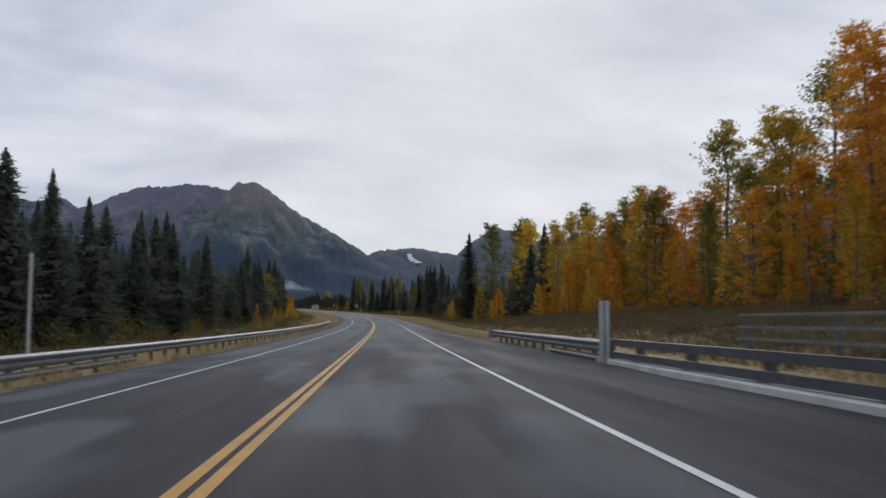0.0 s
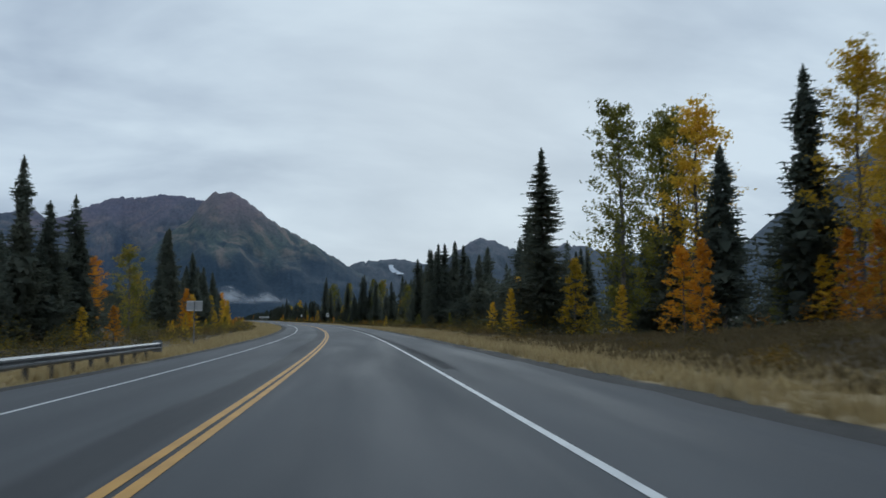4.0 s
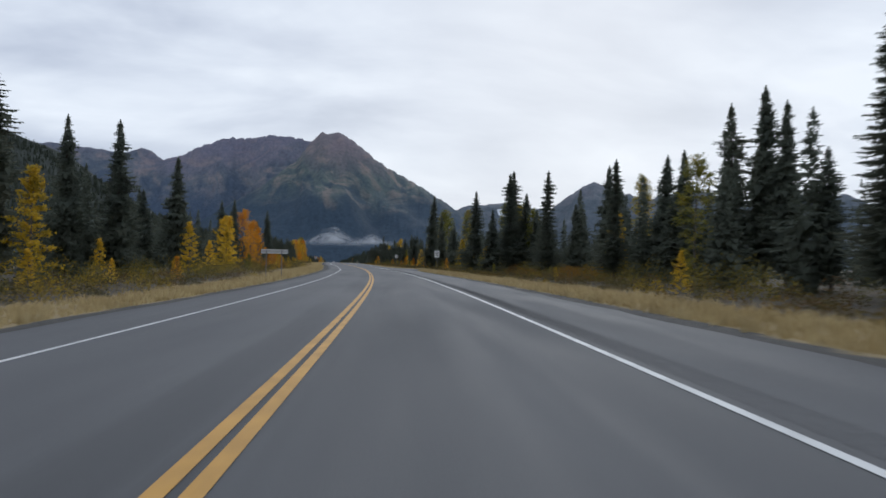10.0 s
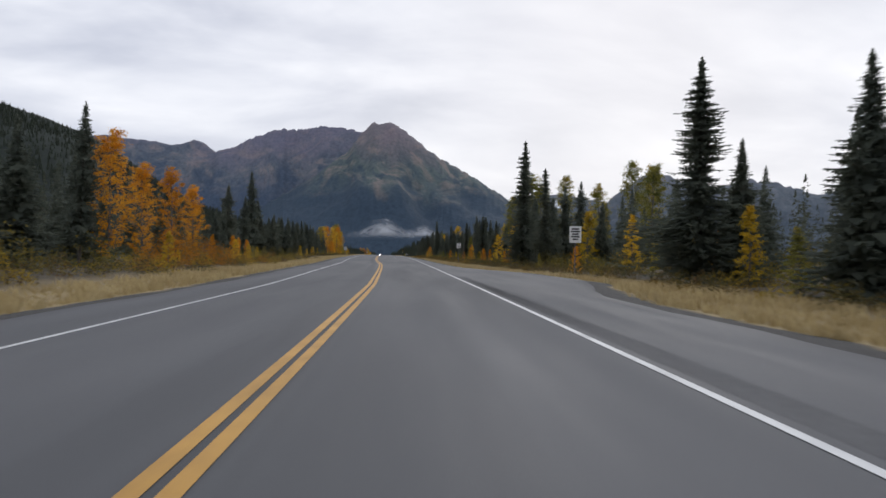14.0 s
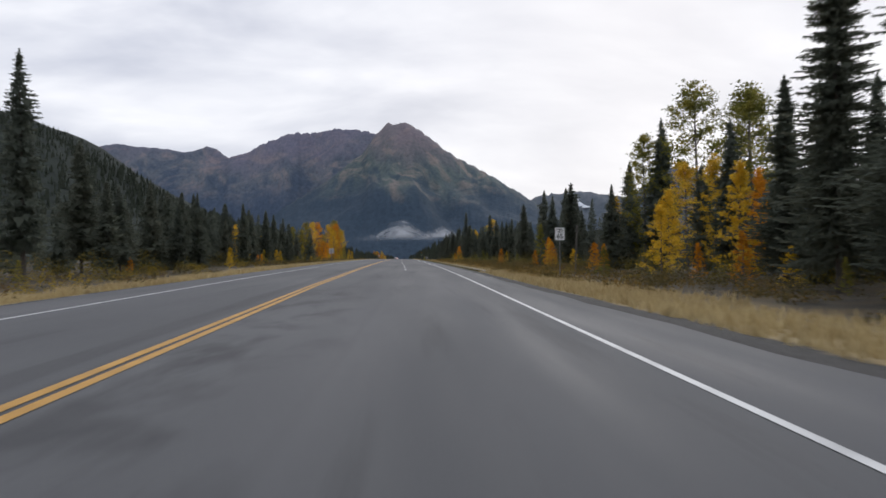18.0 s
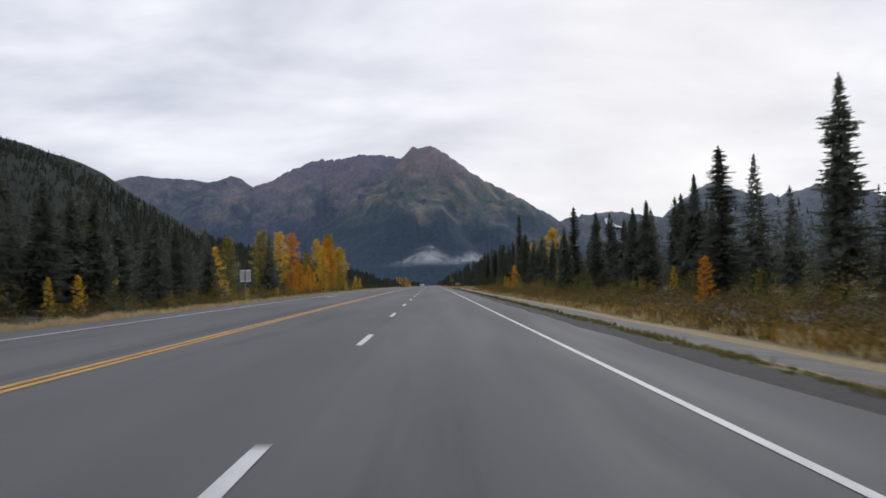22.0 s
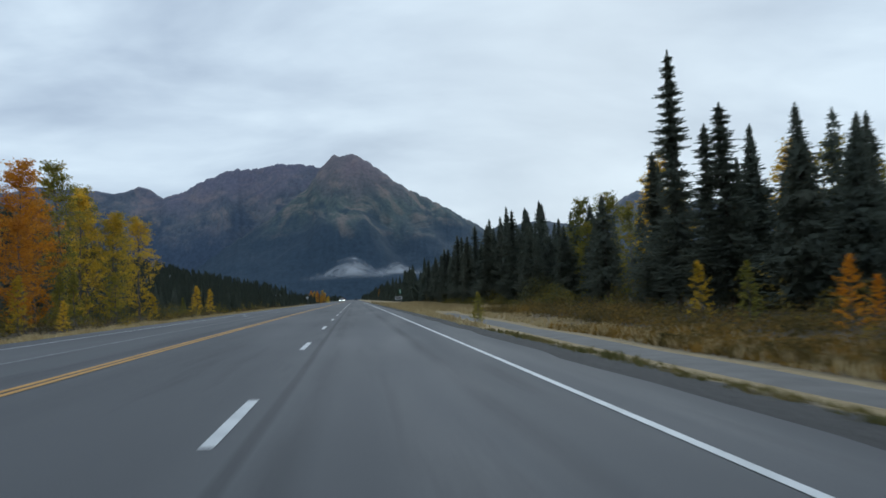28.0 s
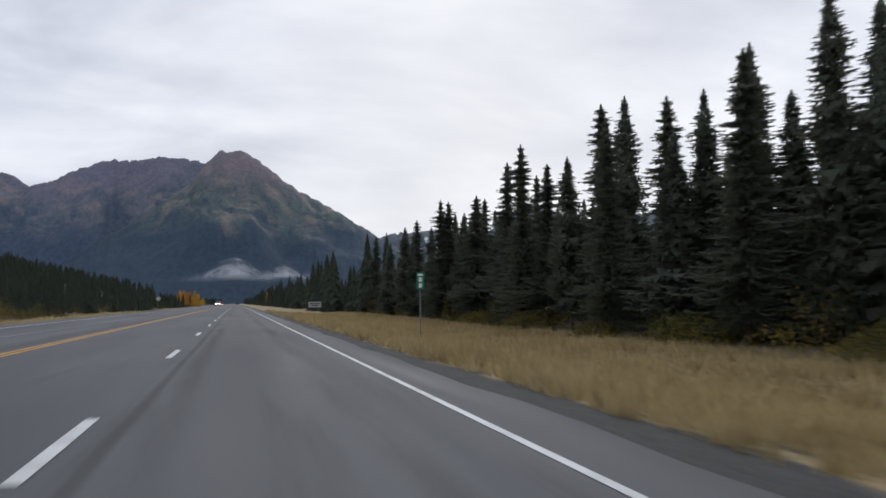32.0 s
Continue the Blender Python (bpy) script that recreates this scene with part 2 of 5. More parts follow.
def asphalt_material():
    m, nt, b = material("asphalt", 0.85)
    b.inputs["Specular IOR Level"].default_value = 0.22
    uv = nt.nodes.new("ShaderNodeUVMap")
    uv.uv_map = "road"
    uv2 = nt.nodes.new("ShaderNodeUVMap")
    uv2.uv_map = "centre"
    co = nt.nodes.new("ShaderNodeTexCoord").outputs["Object"]
    fine = noise_tex(nt, co, 55, 2, 0.7)
    mid = noise_tex(nt, scaled(nt, uv.outputs[0], (0.9, 0.06, 1)), 1.0, 6, 0.6)
    wide = noise_tex(nt, scaled(nt, uv.outputs[0], (0.28, 0.045, 1)), 1.0, 3, 0.5)
    s1 = nt.nodes.new("ShaderNodeSeparateXYZ")
    link(nt, uv.outputs[0], s1.inputs[0])
    s2 = nt.nodes.new("ShaderNodeSeparateXYZ")
    link(nt, uv2.outputs[0], s2.inputs[0])
    wav = math_node(nt, "MULTIPLY", math_node(nt, "SUBTRACT", mid, 0.5), 0.5)
    lat = math_node(nt, "ADD", s1.outputs[0], wav)
    # wheel tracks, twice in each lane
    track = math_node(nt, "SINE", math_node(nt, "MULTIPLY", lat, 2 * math.pi / 1.83))
    tone = math_node(nt, "ADD", math_node(nt, "MULTIPLY", wide, 0.55), math_node(nt, "MULTIPLY", mid, 0.30))
    tone = math_node(nt, "ADD", tone, math_node(nt, "MULTIPLY", fine, 0.15))
    tone = math_node(nt, "ADD", tone, math_node(nt, "MULTIPLY", track, 0.022))
    col = ramp(nt, tone, [(0.30, (0.076, 0.079, 0.084)), (0.5, (0.108, 0.111, 0.116)), (0.68, (0.140, 0.143, 0.148))])
    # the older, darker seal coat before the road straightens
    coat = ramp(nt, math_node(nt, "DIVIDE", s1.outputs[1], 1000.0), [(0.19, (0.80, 0.82, 0.84)), (0.24, (1, 1, 1))])
    col = mixed(nt, 1.0, col, coat, "MULTIPLY")
    # the dark sealed joint beside the centre line
    joint = math_node(nt, "ADD", s2.outputs[0], math_node(nt, "MULTIPLY", wav, 1.6))
    near = math_node(nt, "ABSOLUTE", math_node(nt, "ADD", joint, 0.62))
    thin = ramp(nt, math_node(nt, "DIVIDE", s1.outputs[1], 1000.0), [(0.30, (0.62, 0.62, 0.62)), (0.36, (1, 1, 1))])
    near = math_node(nt, "MULTIPLY", near, math_node(nt, "MULTIPLY", thin, 3.0))
    seal = ramp(nt, near, [(0.50, (1, 1, 1)), (0.85, (0, 0, 0))])
    crack = ramp(nt, math_node(nt, "ABSOLUTE", joint), [(0.05, (1, 1, 1)), (0.22, (0, 0, 0))])
    fade = ramp(nt, math_node(nt, "DIVIDE", s1.outputs[1], 1000.0), [(0.19, (0.62, 0.62, 0.62)), (0.27, (0.10, 0.10, 0.10)), (0.38, (0.10, 0.10, 0.10)), (0.42, (0.30, 0.30, 0.30))])
    seal = math_node(nt, "MAXIMUM", math_node(nt, "MULTIPLY", seal, fade), math_node(nt, "MULTIPLY", crack, 0.4))
    col = mixed(nt, seal, col, (0.04, 0.041, 0.044))
    # rubber smears past the curve, and dark wheel paths further on
    smear = noise_tex(nt, scaled(nt, uv.outputs[0], (1.3, 0.07, 1)), 1.0, 5, 0.6, 0.15)
    smear = ramp(nt, smear, [(0.57, (0, 0, 0)), (0.68, (1, 1, 1))])
    later = ramp(nt, math_node(nt, "DIVIDE", s1.outputs[1], 1000.0), [(0.36, (0.25, 0.25, 0.25)), (0.43, (1, 1, 1))])
    col = mixed(nt, math_node(nt, "MULTIPLY", math_node(nt, "MULTIPLY", smear, later), 0.3), col, (0.042, 0.043, 0.046))
    blot = noise_tex(nt, scaled(nt, uv.outputs[0], (0.9, 0.32, 1)), 1.0, 5, 0.6, 0.4)
    blot = ramp(nt, blot, [(0.46, (0, 0, 0)), (0.60, (1, 1, 1))])
    beside = ramp(nt, math_node(nt, "DIVIDE", s2.outputs[0], 4.0), [(0.03, (0, 0, 0)), (0.09, (1, 1, 1)), (0.34, (1, 1, 1)), (0.62, (0, 0, 0))])
    spot = ramp(nt, math_node(nt, "DIVIDE", s1.outputs[1], 1000.0), [(0.436, (0, 0, 0)), (0.441, (1, 1, 1)), (0.456, (1, 1, 1)), (0.470, (0, 0, 0))])
    blot = math_node(nt, "MULTIPLY", math_node(nt, "MULTIPLY", blot, beside), math_node(nt, "MULTIPLY", spot, 0.62))
    col = mixed(nt, blot, col, (0.040, 0.041, 0.045))
    worn = math_node(nt, "ABSOLUTE", math_node(nt, "SUBTRACT", math_node(nt, "ABSOLUTE", math_node(nt, "ADD", lat, 2.0)), 0.95))
    worn = math_node(nt, "MULTIPLY", ramp(nt, worn, [(0.05, (1, 1, 1)), (0.26, (0, 0, 0))]), ramp(nt, mid, [(0.36, (0.15, 0.15, 0.15)), (0.6, (1, 1, 1))]))
    late = ramp(nt, math_node(nt, "DIVIDE", s1.outputs[1], 1000.0), [(0.62, (0.12, 0.12, 0.12)), (0.70, (1, 1, 1))])
    col = mixed(nt, math_node(nt, "MULTIPLY", math_node(nt, "MULTIPLY", worn, late), 0.5), col, (0.045, 0.046, 0.05))
    seam = math_node(nt, "ABSOLUTE", math_node(nt, "ADD", math_node(nt, "ADD", s1.outputs[0], 3.32), math_node(nt, "MULTIPLY", wav, 0.25)))
    seam = math_node(nt, "MULTIPLY", ramp(nt, seam, [(0.03, (1, 1, 1)), (0.09, (0, 0, 0))]), late)
    col = mixed(nt, math_node(nt, "MULTIPLY", seam, 0.55), col, (0.04, 0.041, 0.044))
    # damp, darker deck and shoulder near the bridge
    wet = ramp(nt, math_node(nt, "DIVIDE", s1.outputs[1], 100.0), [(0.20, (1, 1, 1)), (0.62, (0, 0, 0))])
    patch = ramp(nt, noise_tex(nt, scaled(nt, uv.outputs[0], (0.42, 0.11, 1)), 1.0, 2, 0.45), [(0.42, (0, 0, 0)), (0.50, (1, 1, 1))])
    col = mixed(nt, math_node(nt, "MULTIPLY", math_node(nt, "MULTIPLY", wet, patch), 0.85), col, (0.028, 0.029, 0.032))
    side = ramp(nt, math_node(nt, "ADD", lat, 0.0), [(0.30, (0, 0, 0)), (0.75, (1, 1, 1))])
    start = ramp(nt, math_node(nt, "DIVIDE", s1.outputs[1], 100.0), [(0.55, (1, 1, 1)), (0.95, (0, 0, 0))])
    col = mixed(nt, math_node(nt, "MULTIPLY", math_node(nt, "MULTIPLY", side, start), 0.92), col, (0.017, 0.018, 0.020))
    link(nt, col, b.inputs["Base Color"])
    link(nt, ramp(nt, mid, [(0.35, (0.72, 0.72, 0.72)), (0.65, (0.92, 0.92, 0.92))]), b.inputs["Roughness"])
    bumped(nt, b, fine, 0.5, 0.01)
    return m


ASPHALT = asphalt_material()
GROOVE = plain("milled_asphalt", (0.074, 0.076, 0.080), (0.112, 0.115, 0.120), 6, 0.9, 0, 0.3)
PATH_TOP = plain("path_surface", (0.088, 0.085, 0.081), (0.155, 0.149, 0.140), 1.2, 0.9, 0, 0.3)


def ground_material():
    m, nt, b = material("ground", 0.95)
    uv = nt.nodes.new("ShaderNodeUVMap")
    uv.uv_map = "verge"
    co = nt.nodes.new("ShaderNodeTexCoord").outputs["Object"]
    sp = nt.nodes.new("ShaderNodeSeparateXYZ")
    link(nt, uv.outputs[0], sp.inputs[0])
    n1, n2 = noise_tex(nt, co, 0.35, 6, 0.6), noise_tex(nt, co, 6.0, 4, 0.7)
    out = math_node(nt, "ADD", sp.outputs[0], math_node(nt, "MULTIPLY", math_node(nt, "SUBTRACT", n1, 0.5), 2.6))
    gravel = ramp(nt, n2, [(0.3, (0.024, 0.023, 0.022)), (0.7, (0.060, 0.058, 0.055))])
    grass = ramp(nt, n2, [(0.3, (0.17, 0.128, 0.062)), (0.55, (0.33, 0.25, 0.12)), (0.75, (0.43, 0.335, 0.17))])
    wood = ramp(nt, n1, [(0.35, (0.028, 0.024, 0.015)), (0.5, (0.055, 0.042, 0.022)), (0.68, (0.095, 0.066, 0.028))])
    edge = ramp(nt, math_node(nt, "DIVIDE", out, 20.0), [(0.045, (0, 0, 0)), (0.062, (1, 1, 1))])
    deep = ramp(nt, math_node(nt, "DIVIDE", out, 20.0), [(0.30, (0, 0, 0)), (0.5, (1, 1, 1))])
    col = mixed(nt, deep, mixed(nt, edge, gravel, grass), wood)
    link(nt, col, b.inputs["Base Color"])
    bumped(nt, b, n2, 0.8, 0.08)
    return m


GROUND = ground_material()


def mountain_material(name, forest, brush, tundra, heath, rock, grain=0.25, wooded=0.0):
    """Conifers at the foot, green brush and tan patches above, red-brown heath higher, bare rock along the crest, all
    in patches that run down the slope. Distant slopes pass tones with haze painted in.
    """
    m, nt, b = material(name, 0.95)
    b.inputs["Specular IOR Level"].default_value = 0.1
    co = nt.nodes.new("ShaderNodeTexCoord").outputs["Object"]
    sp = nt.nodes.new("ShaderNodeSeparateXYZ")
    link(nt, co, sp.inputs[0])
    wide = noise_tex(nt, scaled(nt, co, (1.0, 0.5, 0.8)), 0.0024, 4, 0.5, 0.8)
    run = noise_tex(nt, scaled(nt, co, (1.0, 0.3, 0.30)), 0.009, 5, 0.55, 0.9)
    spread = noise_tex(nt, scaled(nt, co, (0.85, 0.35, 1.0)), 0.0060, 6, 0.6, 2.2)
    fine = noise_tex(nt, scaled(nt, co, (1.0, 0.6, 0.7)), 0.07, 6, 0.7, 0.4)
    tall = math_node(nt, "SUBTRACT", math_node(nt, "DIVIDE", sp.outputs[2], 760.0), wooded)
    tall = math_node(nt, "ADD", tall, math_node(nt, "MULTIPLY", math_node(nt, "SUBTRACT", wide, 0.5), 0.55))
    tall = math_node(nt, "ADD", tall, math_node(nt, "MULTIPLY", math_node(nt, "SUBTRACT", run, 0.5), 0.34))
    col = ramp(nt, tall, [(0.20, forest), (0.33, tuple(0.5 * (p + q) for p, q in zip(forest, brush))), (0.46, brush), (0.58, tuple(0.5 * (p + q) for p, q in zip(brush, heath))), (0.72, heath), (0.98, rock)])
    # tan grass in streaks across the middle slopes, dark gullies of conifers low down
    mid = ramp(nt, tall, [(0.20, (0, 0, 0)), (0.42, (1, 1, 1)), (0.62, (1, 1, 1)), (0.85, (0, 0, 0))])
    tan = ramp(nt, spread, [(0.50, (0, 0, 0)), (0.66, (1, 1, 1))])
    col = mixed(nt, math_node(nt, "MULTIPLY", math_node(nt, "MULTIPLY", mid, tan), 0.46), col, tundra)
    gully = ramp(nt, math_node(nt, "ADD", math_node(nt, "MULTIPLY", spread, 0.6), math_node(nt, "MULTIPLY", run, 0.4)), [(0.42, (1, 1, 1)), (0.52, (0, 0, 0))])
    lower = ramp(nt, tall, [(0.42, (1, 1, 1)), (0.68, (0, 0, 0))])
    col = mixed(nt, math_node(nt, "MULTIPLY", math_node(nt, "MULTIPLY", gully, lower), 0.75), col, forest)
    speck = ramp(nt, fine, [(0.32, (0.66, 0.67, 0.69)), (0.50, (1.0, 1.0, 1.0)), (0.68, (1.32, 1.27, 1.22))])
    col = mixed(nt, 0.75, col, mixed(nt, 1.0, col, speck, "MULTIPLY"))
    link(nt, col, b.inputs["Base Color"])
    both = math_node(nt, "ADD", run, math_node(nt, "MULTIPLY", fine, grain))
    bumped(nt, b, both, 0.42, 14.0)
    return m


# distance haze is put into these slope tones as a slate blue tint
HAZED_MOUNTAIN = mountain_material("hazed_mountain_slopes", (0.044, 0.068, 0.098), (0.103, 0.132, 0.130), (0.315, 0.235, 0.205), (0.180, 0.158, 0.180), (0.136, 0.138, 0.174), wooded=0.09)
HAZED_RIDGE = mountain_material("hazed_ridge_slopes", (0.063, 0.088, 0.132), (0.125, 0.142, 0.166), (0.280, 0.222, 0.216), (0.145, 0.145, 0.194), (0.116, 0.132, 0.196), wooded=0.13)
# paler, bluer copy of the slopes: thicker haze painted into the colour
HAZY_FAR_MOUNTAIN = mountain_material("hazy_far_slopes", (0.085, 0.108, 0.135), (0.12, 0.142, 0.165), (0.17, 0.172, 0.20), (0.16, 0.168, 0.205), (0.20, 0.212, 0.25))
HILL = mountain_material("wooded_hill", (0.030, 0.038, 0.033), (0.048, 0.052, 0.034), (0.095, 0.080, 0.045), (0.045, 0.048, 0.036), (0.04, 0.044, 0.038))
SNOW = plain("glacier_ice", (0.55, 0.60, 0.66), (0.78, 0.81, 0.85), 0.05, 0.7, 0, 0)


# ---- building helpers ----
def mesh_from(name, verts, faces, mat, smooth=False):
    me = bpy.data.meshes.new(name)
    me.from_pydata(verts if isinstance(verts, list) else [tuple(v) for v in verts], [], faces)
    me.materials.append(mat)
    if smooth:
        me.polygons.foreach_set("use_smooth", [True] * len(me.polygons))
    me.update()
    return me


def tris_mesh(name, pts, mat, per=3):
    """A mesh of loose triangles (or quads) from an array of corners."""
    pts = np.asarray(pts, dtype=np.float32).reshape(-1, 3)
    n = len(pts) // per
    me = bpy.data.meshes.new(name)
    me.vertices.add(len(pts))
    me.vertices.foreach_set("co", pts.ravel())
    me.loops.add(len(pts))
    me.loops.foreach_set("vertex_index", np.arange(len(pts), dtype=np.int32))
    me.polygons.add(n)
    me.polygons.foreach_set("loop_start", np.arange(0, len(pts), per, dtype=np.int32))
    me.materials.append(mat)
    me.update(calc_edges=True)
    return me


def part(name, me, parent, label=""):
    ob = new(name, me)
    ob.parent = parent
    if label:
        tagged(ob, label)
    return ob


def box_data(x0, x1, y0, y1, z0, z1, bevel=0.0):
    bm = bmesh.new()
    bmesh.ops.create_cube(bm, size=1.0)
    bmesh.ops.scale(bm, vec=(x1 - x0, y1 - y0, z1 - z0), verts=bm.verts)
    bmesh.ops.translate(bm, vec=((x0 + x1) / 2, (y0 + y1) / 2, (z0 + z1) / 2), verts=bm.verts)
    if bevel:
        bmesh.ops.bevel(bm, geom=bm.edges[:], offset=bevel, segments=2, affect="EDGES")
    return bm


def bm_mesh(name, bm, mat):
    me = bpy.data.meshes.new(name)
    bm.to_mesh(me)
    bm.free()
    me.materials.append(mat)
    return me


def tube_points(path, radii, sides):
    """Corner and face lists of a tapered tube along a path."""
    vs, fs = [], []
    for i, (p, r) in enumerate(zip(path, radii)):
        for k in range(sides):
            a = 2 * math.pi * k / sides
            vs.append((p[0] + r * math.cos(a), p[1] + r * math.sin(a), p[2]))
        if i:
            for k in range(sides):
                a, b = (i - 1) * sides + k, (i - 1) * sides + (k + 1) % sides
                fs.append((a, b, b + sides, a + sides))
    return vs, fs


# ---- the road's line: along it s, across it lat, from the white line at the driver's edge (right is positive) ----
HEAD_S = [-1500, 0, 48, 109, 145, 181, 218, 266, 315, 351, 400, 470, 530, 6000]
HEAD = [-9.3, -9.3, -9.4, -8.7, -7.7, -6.2, -4.9, -3.6, -1.8, -0.9, -0.5, -0.4, 0.5, 0.5]
GRADE_S = [-1500, -200, 0, 48, 109, 145, 200, 340, 400, 480, 600, 680, 780, 6000]
GRADE = [0, -0.018, -0.018, -0.013, -0.005, 0, 0.0015, 0.0025, 0.004, 0.005, 0.004, 0.002, 0, 0]
BANK_S, BANK = [-1500, 0, 300, 350, 400, 460, 530, 6000], [0.028, 0.028, 0.028, 0.02, 0.002, -0.01, -0.02, -0.02]
LINE_S = np.arange(-1500, 5001, 2.0)


def smoothed(v):
    return np.convolve(np.pad(v, 10, "edge"), np.ones(21) / 21, "valid")


LINE_H = np.radians(smoothed(np.interp(LINE_S, HEAD_S, HEAD)))
LINE_G = smoothed(np.interp(LINE_S, GRADE_S, GRADE))


def summed(v):
    return np.concatenate([[0.0], np.cumsum((v[1:] + v[:-1]))])


LINE_X, LINE_Y, LINE_Z = summed(-np.sin(LINE_H)), summed(np.cos(LINE_H)), summed(LINE_G)
LINE_X, LINE_Y, LINE_Z = LINE_X - LINE_X[1150], LINE_Y - LINE_Y[750], LINE_Z - LINE_Z[750]


def on_road(s, lat):
    """World x, y and the height of the road's plane."""
    s, lat = np.asarray(s, float), np.asarray(lat, float)
    h = np.interp(s, LINE_S, LINE_H)
    x, y = np.interp(s, LINE_S, LINE_X) + lat * np.cos(h), np.interp(s, LINE_S, LINE_Y) + lat * np.sin(h)
    z = np.interp(s, LINE_S, LINE_Z) + np.interp(s, BANK_S, BANK) * np.clip(lat, -8, 8)
    return x, y, z


def centre_lat(s):
    return -np.interp(s, [0, 100, 250, 370, 400, 420, 442, 467, 492, 516, 545, 700], [3.58, 3.60, 3.66, 3.66, 4.1, 4.5, 5.4, 6.2, 6.65, 6.9, 6.97, 7.1])


def left_lat(s):
    return -np.interp(s, [0, 100, 250, 370, 400, 425, 450, 476, 500, 550, 617, 700], [7.04, 7.12, 7.3, 7.32, 8.1, 8.6, 9.7, 10.6, 11.1, 11.7, 12.2, 12.6])


def right_edge(s):
    return np.interp(s, [0, 40, 60, 330, 362, 376, 392, 412, 470, 590, 700, 760, 6000], [3.0, 3.0, 2.5, 2.5, 2.9, 5.6, 5.6, 2.2, 1.5, 1.3, 1.1, 0.95, 0.95])


def left_edge(s):
    return left_lat(s) - 1.9


def wobble(x, y):
    return 0.10 * np.sin(x * 0.31 + 1.3 * np.sin(y * 0.17)) + 0.08 * np.sin(y * 0.43 + x * 0.12) + 0.25 * np.sin(x * 0.05 + 2) * np.sin(y * 0.037)


def meadow_rise(s, lat):
    """The meadow past the bridge climbs gently to its birches."""
    k = np.interp(s, [12, 45, 120, 165], [0, 1, 1, 0])
    return 2.1 * k * np.interp(lat, [8.5, 14, 24, 60], [0, 0.45, 1, 1.1])


def ground_z(s, lat):
    x, y, z = on_road(s, lat)
    z = z + meadow_rise(s, lat)
    d = np.maximum(lat - right_edge(s), left_edge(s) - lat)
    fall = np.interp(d, [-1.2, -0.25, 0.0, 1.0, 2.6, 6.5, 14, 40, 200, 800], [-0.25, -0.14, -0.035, -0.10, -0.34, -0.62, -0.55, -0.5, 0.2, 3.0])
    rough = np.clip((d - 3.0) / 8.0, 0, 1)
    return z + fall + wobble(x, y) * rough


def place(s, lat, dz=0.0):
    x, y, _ = on_road(s, lat)
    return Vector((float(x), float(y), float(ground_z(s, lat)) + dz))


def along(s):
    """The road's heading at s as a turn about z."""
    return float(np.interp(s, LINE_S, LINE_H))


def strip(name, s, lats, lift, mat, uvs=None, edge=0.0):
    """A ribbon along the road; lats: across positions, an array (rows of s) x columns; lift above the road's plane."""
    rows, cols = lats.shape
    x, y, z = on_road(np.repeat(s, cols), lats.ravel())
    z = z + lift
    co = np.stack([x, y, z], 1)
    if edge:
        co[::cols, 2] -= edge
        co[cols - 1::cols, 2] -= edge
    i = (np.arange(rows - 1)[:, None] * cols + np.arange(cols - 1)[None]).ravel()
    fs = np.stack([i, i + 1, i + cols + 1, i + cols], 1)
    me = mesh_from(name, co.tolist(), fs.tolist(), mat, True)
    for uname, u in (uvs or {}).items():
        lay = me.uv_layers.new(name=uname)
        idx = np.zeros(len(me.loops), dtype=np.int32)
        me.loops.foreach_get("vertex_index", idx)
        v = np.stack([u.ravel(), np.repeat(s, cols)], 1)[idx]
        lay.data.foreach_set("uv", v.astype(np.float32).ravel())
    return me


# ---- ground ----
gs = np.concatenate([np.arange(-1500, -100, 100), np.arange(-100, 1000, 4.0), np.arange(1000, 2000, 25), np.arange(2000, 4901, 100)])
glat = np.array([-1800, -900, -450, -250, -150, -100, -70, -52, -42, -35, -30, -27, -24, -22, -20, -18.5, -17, -16, -15, -14, -13, -12, -11.3, -10.6, -10, -9.4, -8.8, -8, -5, 0,
                 1, 1.5, 2, 2.5, 3, 3.5, 4, 4.6, 5.2, 6, 7, 8, 9, 10, 11.5, 13, 15, 17, 19, 22, 26, 30, 36, 45, 60, 90, 150, 250, 450, 900, 1800, 4500])
gl = np.repeat(glat[None], len(gs), 0)
gx, gy, gzr = on_road(np.repeat(gs, len(glat)), gl.ravel())
rep = np.repeat(gs, len(glat))
lift = ground_z(rep, gl.ravel()) - gzr
verge = np.maximum(gl.ravel() - right_edge(rep) - np.interp(rep, [488, 508, 690, 715], [0, 0.3, 0.3, 0]) * (gl.ravel() > 0), left_edge(rep) - gl.ravel()).reshape(gl.shape)
verge = np.where((gl > 0) & (verge > 2), verge * np.interp(rep, [730, 755], [1, 0.5]).reshape(gl.shape), verge)
verge = np.where((gl > 5.7) & (gl < 9), verge + 5.0 * np.interp(rep, [500, 512, 690, 720], [0, 1, 1, 0]).reshape(gl.shape), verge)
ground = tagged(new("ground", strip("ground", gs, gl, lift, GROUND, {"verge": verge})), "valley floor with dry tan grass, gravel verges and brown forest soil", "ground", kind="structure")

# ---- road ----
rs = np.concatenate([np.arange(-120, 1000, 2.0), np.arange(1000, 2600, 20.0)])
frac = np.concatenate([[0.0, 0.002], np.linspace(0.05, 0.95, 11), [0.998, 1.0]])
redge, ledge = right_edge(rs) + 0.06 * np.sin(rs * 0.7) + 0.04 * np.sin(rs * 1.9), left_edge(rs) - 0.06 * np.sin(rs * 0.6 + 1)
rl = ledge[:, None] + (redge - ledge)[:, None] * frac[None]
road = tagged(new("road", strip("road", rs, rl, 0.0, ASPHALT, {"road": rl, "centre": rl - centre_lat(rs)[:, None]}, 0.12)), "worn grey asphalt highway with paved shoulders", "road", kind="structure")


